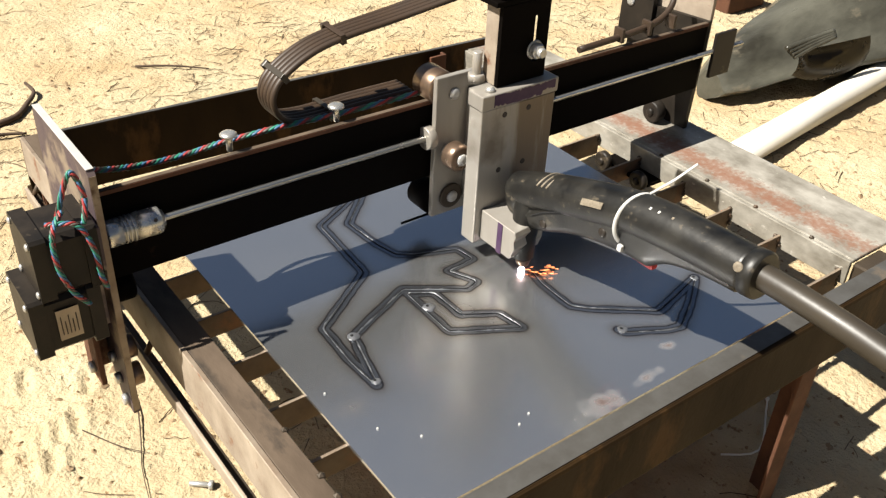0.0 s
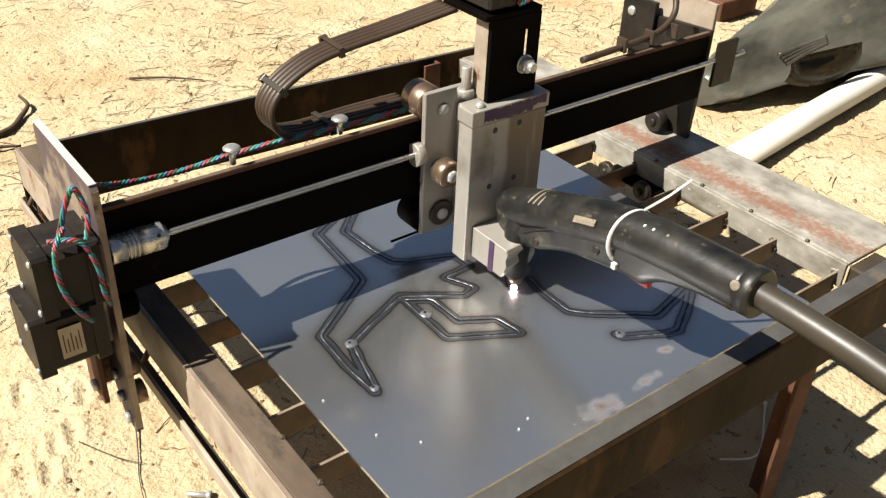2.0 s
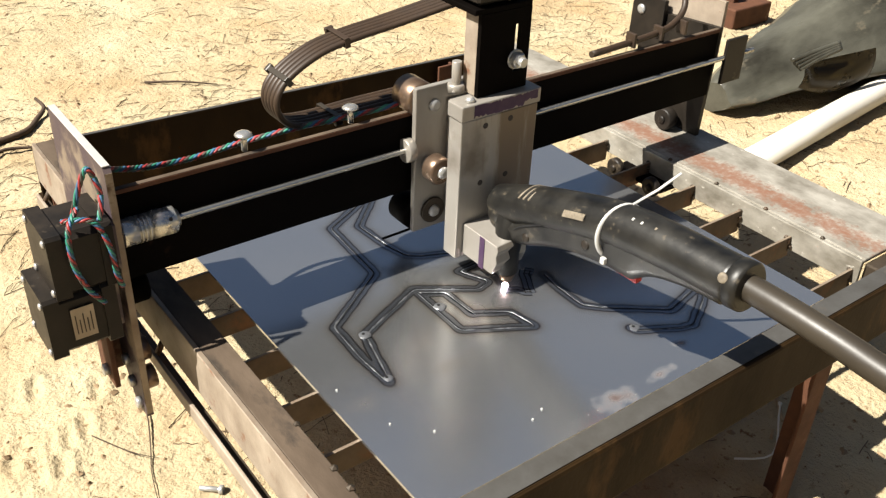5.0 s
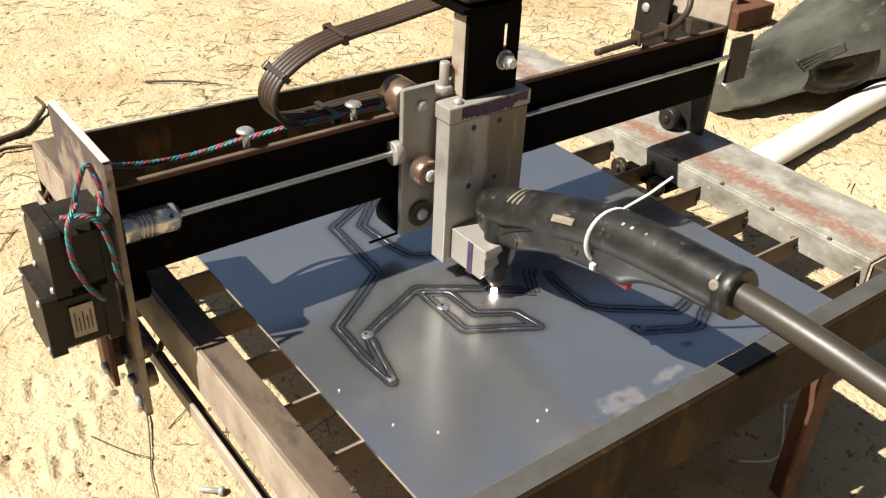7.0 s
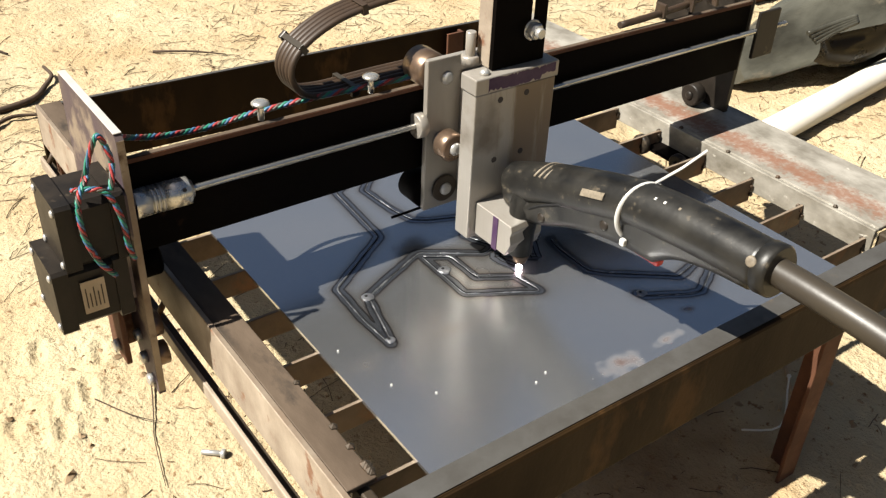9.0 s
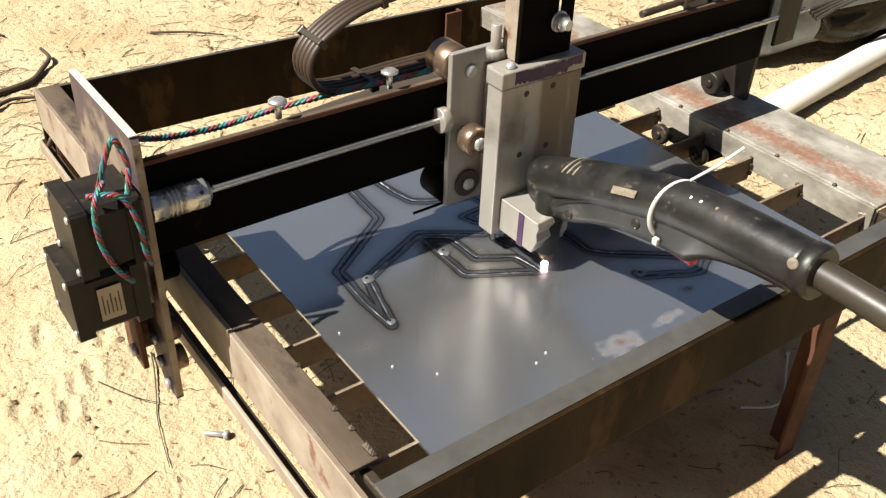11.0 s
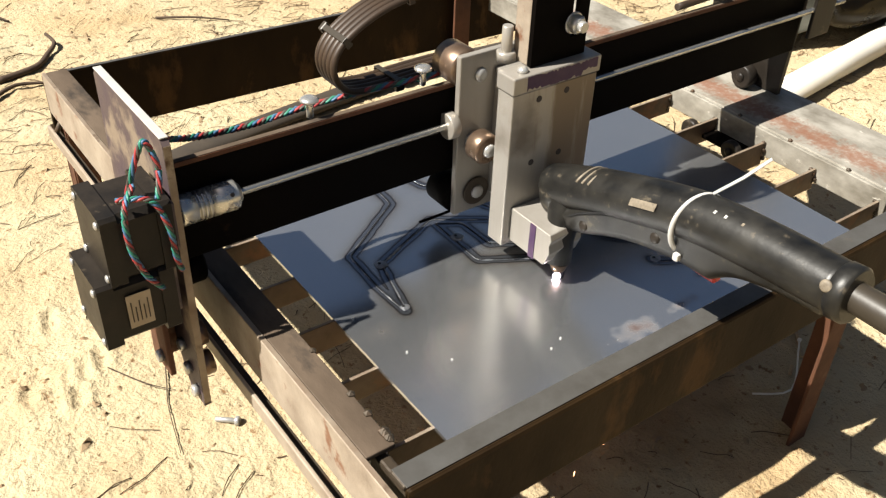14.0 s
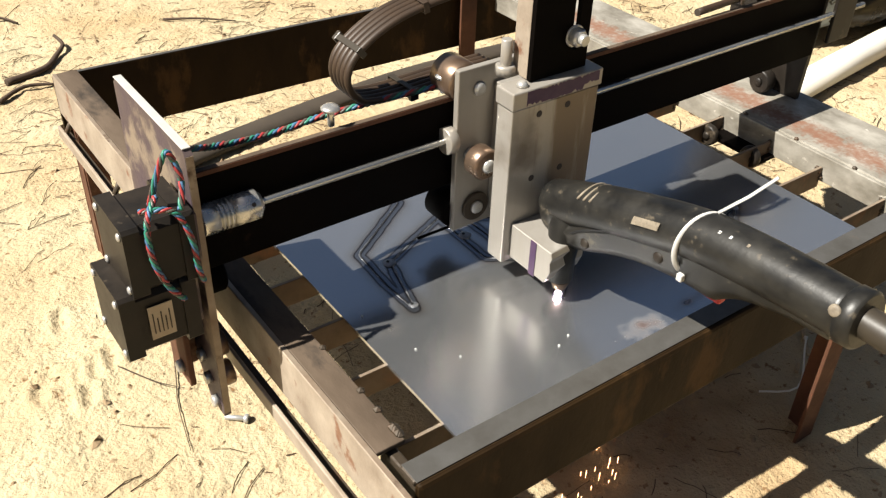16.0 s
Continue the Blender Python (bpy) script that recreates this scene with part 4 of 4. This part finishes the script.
# ---- ribbon of cables looping from beam to carriage ----
def make_ribbon():
    S = 0.0222
    r = thing("cable_ribbon", (0.12, 0.215, 0.378), "looped ribbon of five tied brown-grey cables", "cable")
    mid = [(0.205, 0.200, 0.476), (0.145, 0.212, 0.462), (0.091, 0.215, 0.454), (0.057, 0.215, 0.445), (0.029, 0.215, 0.428), (0.021, 0.215, 0.409),
           (0.032, 0.216, 0.390), (0.058, 0.218, 0.3835), (0.114, 0.220, 0.3835), (0.17, 0.220, 0.3835)]
    P = smooth_path([(x + S, y, z) for x, y, z in mid], 7)
    for j in range(5):
        off = (j - 2) * 0.0058
        pts = []
        for i, p in enumerate(P):
            k = i / len(P)
            pts.append(p + Vector((0, off + 0.006, -abs(off) * 0.02)))
        part("cable", tube(B(), pts, 0.0032, 8, flat=0.9), RIBBON, r)
    for i, mat in ((14, RIBBON), (27, HOSE), (52, HOSE)):
        p = P[i]
        d = (P[i + 1] - P[i - 1]).normalized()
        q = Matrix.Translation(p + Vector((0, 0.006, 0))) @ d.to_track_quat("X", "Z").to_matrix().to_4x4()
        bm = B()
        box(bm, -0.0025, 0.0025, -0.0155, 0.0155, -0.0046, -0.0036, 0.0003, q)
        box(bm, -0.0025, 0.0025, -0.0155, 0.0155, 0.0036, 0.0046, 0.0003, q)
        box(bm, -0.004, 0.004, -0.0195, -0.0150, -0.005, 0.005, 0.0008, q)
        box(bm, -0.0025, 0.0025, 0.0148, 0.0158, -0.0046, 0.0046, 0.0003, q)
        part("cable_tie", bm, mat, r, "cable tie round the ribbon")
    return r

ribbon = make_ribbon()

# ---- things on the ground ----
def make_pipe():
    p = thing("white_pipe", (1.3, 0.5, 0), "dirty white plastic pipe lying beside the table", "pipe")
    a, b = Vector((0.95, 0.449, 0.027)), Vector((1.9, 0.562, 0.032))
    part("pipe_wall", tube(B(), [a, a.lerp(b, 0.33), a.lerp(b, 0.66), b], 0.0250, 24), PVC, p)
    return p

make_pipe()

def make_drum():
    prof = [(0.24, 0.006), (0.15, 0.030), (0.05, 0.058), (-0.010, 0.092), (-0.004, 0.105), (0.05, 0.135), (0.12, 0.19), (0.20, 0.225), (0.30, 0.21), (0.36, 0.13), (0.34, 0.02), (0.30, 0.004)]
    bm = B()
    rings = []
    N = 46
    for i in range(N):
        s = i / (N - 1)
        x = 1.175 + 1.05 * s
        yf = 0.630 - 0.155 * min(1, s * 2.2) - 0.03 * s
        k = 0.16 + 0.84 * min(1, s * 1.9) ** 0.8
        kz = 0.28 + 0.72 * min(1, s * 2.0) ** 0.9
        ring = []
        for a in range(len(prof) * 3):
            q, r = divmod(a, 3)
            p0, p1 = Vector(prof[q]), Vector(prof[(q + 1) % len(prof)])
            p = p0.lerp(p1, r / 3)
            v = Vector((x - 0.03 * k * p.x / 0.3, yf + p.x * k, p.y * kz))
            dent = 0.03 * math.exp(-((x - 1.46) / 0.07) ** 2) * max(0, 1 - abs(p.y - 0.06) / 0.05)
            v.y += dent + 0.010 * noise.noise(v * 9) + 0.004 * noise.noise(v * 30)
            v.z = max(0.003, v.z + 0.008 * noise.noise(v * 11 + Vector((3, 1, 7))))
            ring.append(bm.verts.new(v))
        rings.append(ring)
    m = len(rings[0])
    for a, b in zip(rings, rings[1:]):
        for k in range(m):
            bm.faces.new((a[k], a[(k + 1) % m], b[(k + 1) % m], b[k])).smooth = True
    bm.faces.new(rings[0][::-1]), bm.faces.new(rings[-1])
    d = thing("plastic_drum", (1.5, 0.8, 0), "dirty greenish-black plastic drum lying on the sand", "drum")
    part("shell", bm, DRUM, d)
    bm = B()
    for k in range(4):
        tube(bm, smooth_path([(1.235 + 0.006 * k, 0.562 - 0.003 * k, 0.132 - 0.006 * k), (1.29, 0.552 - 0.003 * k, 0.142 - 0.004 * k), (1.345, 0.541 - 0.002 * k, 0.152 - 0.003 * k)], 5), 0.0045, 8)
    part("folded_lip", bm, DRUM, d, "crumpled folded lip")
    bm = B()                                    # bulging pocket under the lip
    rows = []
    for i in range(9):
        u = i / 8
        top = 0.118 + 0.012 * u
        low = top - 0.030 - 0.045 * math.sin(math.pi * (0.10 + 0.70 * u)) ** 0.8
        row = []
        for k in range(6):
            v = k / 5
            bulge = 0.022 * math.sin(math.pi * v) * math.sin(math.pi * (0.1 + 0.8 * u))
            row.append(bm.verts.new((1.275 + 0.17 * u, 0.560 - 0.040 * u - bulge, top + (low - top) * v)))
        rows.append(row)
    for a, b in zip(rows, rows[1:]):
        for k in range(5):
            bm.faces.new((a[k], b[k], b[k + 1], a[k + 1])).smooth = True
    bmesh.ops.solidify(bm, geom=bm.faces[:], thickness=0.004)
    part("pocket", bm, POCKET, d, "brown stained bulging pocket")
    return d

make_drum()

def make_scrap():
    s = thing("rusty_bracket", (1.66, 1.0, 0), "rusty orange steel scrap lying by the drum", "scrap metal")
    part("plate", box(B(), 1.60, 1.74, 0.96, 1.02, 0.0, 0.05, 0.004, None), RUST, s)
    part("tab", box(B(), 1.64, 1.66, 1.0, 1.10, 0.0, 0.09, 0.003), RUST, s)
    for k, (x, y) in enumerate(((1.52, 1.13), (1.62, 1.15), (1.70, 1.10))):
        w = tube(B(), smooth_path([(x, y, 0.01), (x + 0.06, y - 0.02, 0.03), (x + 0.13, y + 0.03, 0.02), (x + 0.2, y + 0.0, 0.05)], 5), 0.009, 8)
        tagged(part("dry_branch", w, TWIG), "short dry dark branch on the sand", "branch", "branches by the drum")

make_scrap()

def make_strip():
    pts = smooth_path([(0.03, 0.80, 0.012), (0.134, 0.828, 0.014), (0.26, 0.85, 0.014), (0.38, 0.868, 0.014), (0.52, 0.885, 0.013), (0.66, 0.888, 0.012), (0.8, 0.88, 0.012)], 6)
    tagged(part("rubber_hose", tube(B(), pts, 0.022, 12, flat=0.5), HOSE_DARK), "dark flattened rubber hose behind the table", "hose")

make_strip()

def make_stalk():
    bm = tube(B(), smooth_path([(0.561, 0.057, 0.009), (0.541, 0.044, 0.009), (0.484, 0.010, 0.009), (0.443, 0.030, 0.009)], 4), 0.0011, 8)
    bmesh.ops.create_icosphere(bm, subdivisions=1, radius=0.003, matrix=Matrix.Translation((0.561, 0.057, 0.009)))
    tagged(part("dry_stalk", bm, PVC), "bleached bent grass stalk on the shaded sand", "stalk")

make_stalk()

def make_twig(pts, r, label):
    P = smooth_path([(x, y, ground_height(x, y) + z) for x, y, z in pts], 5)
    n = len(P)
    ob = part("twig", tube(B(), P, [r * (1 - 0.6 * i / n) for i in range(n)], 7), TWIG)
    return tagged(ob, label, "twig", "twigs on the sand")

make_twig([(-0.03, 1.235, 0.006), (0.04, 1.26, 0.006), (0.075, 1.30, 0.008), (0.096, 1.335, 0.012), (0.092, 1.37, 0.02)], 0.0065, "curved dark peeling stick on the sand")
make_twig([(-0.06, 1.17, 0.004), (-0.01, 1.20, 0.006), (0.04, 1.19, 0.004)], 0.0045, "short dark stick on the sand")
make_twig([(0.300, 1.370, 0.004), (0.36, 1.332, 0.006), (0.419, 1.293, 0.004)], 0.0028, "thin straight twig on the sand")
make_twig([(-0.052, 0.470, 0.003), (-0.060, 0.440, 0.004), (-0.072, 0.405, 0.003), (-0.086, 0.365, 0.003), (-0.10, 0.30, 0.003)], 0.0010, "thin dark stem on the sand")
make_twig([(-0.118, 0.455, 0.002), (-0.092, 0.41, 0.004), (-0.070, 0.385, 0.003)], 0.0008, "thin dry stem on the sand")
make_twig([(-0.03, 1.52, 0.004), (0.03, 1.53, 0.008), (0.06, 1.50, 0.004)], 0.004, "short dark twig on the sand")

def make_litter():
    """Pine needles, bark crumbs and clods: far too many to count."""
    rnd = random.Random(11)
    verts, faces = [], []
    def needle(x, y, a, L, w, bend):
        i0 = len(verts)
        for k in range(5):
            s = k / 4 - 0.5
            ang = a + bend * s
            px, py = x + math.cos(ang) * L * s, y + math.sin(ang) * L * s
            z = ground_height(px, py) + 0.0008 + 0.003 * (0.5 - abs(s)) * rnd.random() * 2
            nx, ny = -math.sin(ang) * w, math.cos(ang) * w
            verts.extend([(px + nx, py + ny, z), (px - nx, py - ny, z), (px, py, z + w * 1.6)])
            if k:
                j = i0 + 3 * k
                for u, v in ((0, 1), (1, 2), (2, 0)):
                    faces.append((j - 3 + u, j - 3 + v, j + v, j + u))
    for _ in range(12500):
        x, y = rnd.uniform(-0.35, 2.1), rnd.uniform(-0.25, 2.2)
        dens = 0.5 + 0.9 * noise.noise(Vector((x * 2.2, y * 2.2, 3)))
        if y < 0.75:
            dens *= 0.5
        if y < 0.32 and x > -0.06:
            dens *= 0.25
        if rnd.random() < dens:
            needle(x, y, rnd.uniform(-0.9, 1.0) + (1.57 if rnd.random() < 0.25 else 0), 0.006 + 0.06 * rnd.random() ** 2, rnd.uniform(0.0003, 0.0006), rnd.uniform(-0.22, 0.22))
    me = bpy.data.meshes.new("pine_needles")
    me.from_pydata(verts, [], faces)
    me.materials.append(NEEDLE)
    tagged(new("pine_needles", me), "scattered brown dry pine needles on sand", "pine needles", kind="stuff")
    verts, faces = [], []
    for _ in range(9000):
        x, y = rnd.uniform(-0.32, 2.0), rnd.uniform(-0.2, 2.0)
        if rnd.random() > 0.45 + 0.9 * noise.noise(Vector((x * 3.1, y * 3.1, 9))):
            continue
        r, a, k = 0.0009 + 0.0042 * rnd.random() ** 4, rnd.uniform(0, 3.14), 1 + 1.6 * rnd.random()
        z, o = ground_height(x, y), len(verts)
        for i in range(6):
            q = r * rnd.uniform(0.7, 1.2)
            ex, ey = math.cos(i * 1.0472) * q * k, math.sin(i * 1.0472) * q
            verts.append((x + ex * math.cos(a) - ey * math.sin(a), y + ex * math.sin(a) + ey * math.cos(a), z - 0.0005))
        verts += [(x + r * 0.3, y, z + r * rnd.uniform(0.6, 1.1)), (x - r * 0.35, y + r * 0.2, z + r * rnd.uniform(0.5, 1.0))]
        faces += [(o + i, o + (i + 1) % 6, o + (6 if i in (0, 1, 5) else 7)) for i in range(6)] + [(o + 2, o + 7, o + 6), (o + 5, o + 6, o + 7)]
    me = bpy.data.meshes.new("sand_crumbs")
    me.from_pydata(verts, [], faces)
    me.materials.append(CLOD)
    ob = new("sand_crumbs", me)
    tagged(ob, "small brown bark crumbs and sand clods", "debris", kind="stuff")

make_litter()

def make_loose_bolt():
    b = thing("loose_bolt", (-0.04, 0.31, 0.0), "small bright bolt lying on the sand", "bolt")
    z = ground_height(-0.04, 0.31) + 0.004
    bm = cyl(B(), (-0.053, 0.322, z), (-0.037, 0.3085, z), 0.0028, 12)
    part("shank", bm, CHROME, b)
    part("head", cyl(B(), (-0.037, 0.3085, z), (-0.0335, 0.3055, z), 0.0052, 12), CHROME, b)

make_loose_bolt()

for k, (x, y, a) in enumerate(((0.565, 0.06, 0.8), (0.52, 0.035, 0.5), (0.60, 0.03, 1.4), (0.47, -0.02, 0.3))):
    q = Matrix.Translation((x, y, ground_height(x, y) + 0.004)) @ Matrix.Rotation(a, 4, "Z")
    bm = box(B(), -0.028 if k == 0 else -0.008, 0.028 if k == 0 else 0.008, -0.002, 0.002, -0.002, 0.002, 0.0008, q)
    tagged(part("wood_splinter", bm, SPLINT), "pale broken wood splinter on shaded sand", "wood splinter", "splinters under the table")

# ---- movement ----
TRAVEL = [
    (0, 0.0966, 0.1102),
    (0.5, 0.0922, 0.1157),
    (1, 0.0871, 0.1112),
    (1.5, 0.0839, 0.1047),
    (2, 0.0794, 0.0972),
    (2.5, 0.0758, 0.0912),
    (3, 0.0728, 0.0850),
    (3.5, 0.0683, 0.0883),
    (4, 0.0648, 0.0947),
    (6.5, 0.0433, 0.1101),
    (7, 0.0396, 0.1054),
    (7.5, 0.0401, 0.0978),
    (8, 0.0423, 0.0920),
    (8.5, 0.0451, 0.0857),
    (9, 0.0457, 0.0785),
    (11.5, 0.0499, 0.0408),
    (12, 0.0448, 0.0363),
    (12.5, 0.0395, 0.0315),
    (13, 0.0332, 0.0268),
    (13.5, 0.0283, 0.0225),
    (14, 0.0226, 0.0178),
    (14.5, 0.0173, 0.0131),
    (15, 0.0109, 0.0083),
    (15.5, 0.0052, 0.0037),
    (16, 0.0000, 0.0000),
]

# the arc's place on the sheet follows the carriage; each stretch of fresh cut comes up as the arc passes
ARC_AT = (0.1635, 0.0790)

def fresh_cut():
    out = []
    rows = TRAVEL[:]
    for (t0, x0, y0), (t1, x1, y1) in zip(rows, rows[1:]):
        n = max(1, round((t1 - t0) / 0.5))
        for k in range(n):
            a, b = k / n, (k + 1) / n
            p = Vector((ARC_AT[0] + x0 + (x1 - x0) * a, ARC_AT[1] + y0 + (y1 - y0) * a))
            q = Vector((ARC_AT[0] + x0 + (x1 - x0) * b, ARC_AT[1] + y0 + (y1 - y0) * b))
            if (q - p).length < 0.0008:
                continue
            e = (q - p).normalized() * 0.0012
            P = dense([p - e, q + e], step=0.0012)
            lift = 0.00007 * (len(out) % 3)
            f = part("fresh_tint", strip(B(), P, 0.0098, ZP + 0.0002 + lift), TINT, sheet, "fresh blue-grey band along the cut")
            part("fresh_kerf", strip(B(), P, 0.0011, ZP + 0.0010 + lift), KERF, f, "fresh dark kerf")
            across = Vector((-e.y, e.x)).normalized()
            for k2 in (-1, 1):
                part("fresh_edge", strip(B(), [v + across * k2 * 0.0049 for v in P], 0.0011, ZP + 0.0006 + lift), KERF, f, "thin dark edge of the heat band")
            out.append((f, t0 + (t1 - t0) * b))
    return out

FRESH = fresh_cut()

# sparks dropping through the kerf
def make_sparks():
    rnd = random.Random(21)
    out = []
    for k in range(20):
        s = tagged(part("spark", tube(B(), [(0, 0, -0.004 - 0.006 * rnd.random()), (0, 0, 0), (0, 0, 0.002)], [0.0001, 0.0003, 0.0001], 6), EMBER), "tiny orange hot spark falling from the cut", "spark", "sparks under the sheet")
        out.append((s, rnd.uniform(0, 0.5), rnd.uniform(0.0, 0.085), rnd.uniform(-0.055, 0.0), rnd.uniform(0.4, 0.6)))
    return out

SPARKS = make_sparks()

# sparks thrown over the sheet at the start
def make_spray():
    rnd = random.Random(5)
    out = []
    for k in range(16):
        d = Vector((rnd.uniform(0.4, 1.0), rnd.uniform(-0.9, -0.15), 0)).normalized()
        L = rnd.uniform(0.002, 0.006)
        s = tagged(part("spark", tube(B(), [-d * L, Vector((0, 0, 0)), d * L * 0.4], [0.0001, 0.0004, 0.0001], 6), DULL), "tiny orange hot spark skimming over the sheet", "spark", "sparks over the sheet")
        out.append((s, d, rnd.uniform(0.012, 0.055), 0.10 + 0.05 * rnd.randint(0, 4)))
    return out

SPRAY = make_spray()

def motions():
    for ob, kx in ((gantry, 0.0), (carriage, 1.0), (torch, 1.0), (ribbon, 0.27)):
        at = ob.location.copy()
        walk(ob, [(t, pose(at.x + kx * x, at.y + y, at.z)) for t, x, y in TRAVEL])

    for f, t in FRESH:
        low, up = pose(0, 0, -0.0015), pose(0, 0, 0)
        rows = [(0, low)]
        if t > 0.15:
            rows.append((t - 0.1, low))
        rows.append((t, up))
        if t < 16:
            rows.append((16, up))
        walk(f, rows)
    for s, phase, dx, dy, period in SPARKS:
        rows = [(0, pose(ARC_AT[0] + TRAVEL[0][1], ARC_AT[1] + TRAVEL[0][2], 0.224))]
        t = 12.2 + phase
        while t + period < 16:
            k = min(range(len(TRAVEL)), key=lambda i: abs(TRAVEL[i][0] - t))
            x, y = ARC_AT[0] + TRAVEL[k][1], ARC_AT[1] + TRAVEL[k][2]
            rows.append((t, pose(x, y, 0.224)))
            rows.append((t + 0.12, pose(x + dx * 0.6, y + dy * 0.6, 0.05)))
            rows.append((t + period - 0.1, pose(x + dx, y + dy, 0.010)))
            t += period
        rows.append((16, pose(ARC_AT[0] + dx, ARC_AT[1] + dy, 0.004 + 0.25 * abs(dy))))
        walk(s, rows)
    for s, d, reach, period in SPRAY:
        x0, y0 = ARC_AT[0] + TRAVEL[0][1], ARC_AT[1] + TRAVEL[0][2]
        rows, t, k = [], 0.0, 0
        while t < 0.8:
            f = (0.35 + 0.65 * ((k * 7 + round(reach * 1000)) % 10) / 10) * reach
            rows.append((t, pose(x0 + d.x * f, y0 + d.y * f, ZP + 0.003)))
            t, k = t + period, k + 1
        rows += [(0.9, pose(x0 + d.x * 0.06, y0 + d.y * 0.06, ZP + 0.002)), (1.0, pose(x0, y0, -0.05)), (16, pose(x0, y0, -0.05))]
        walk(s, rows)

motions()
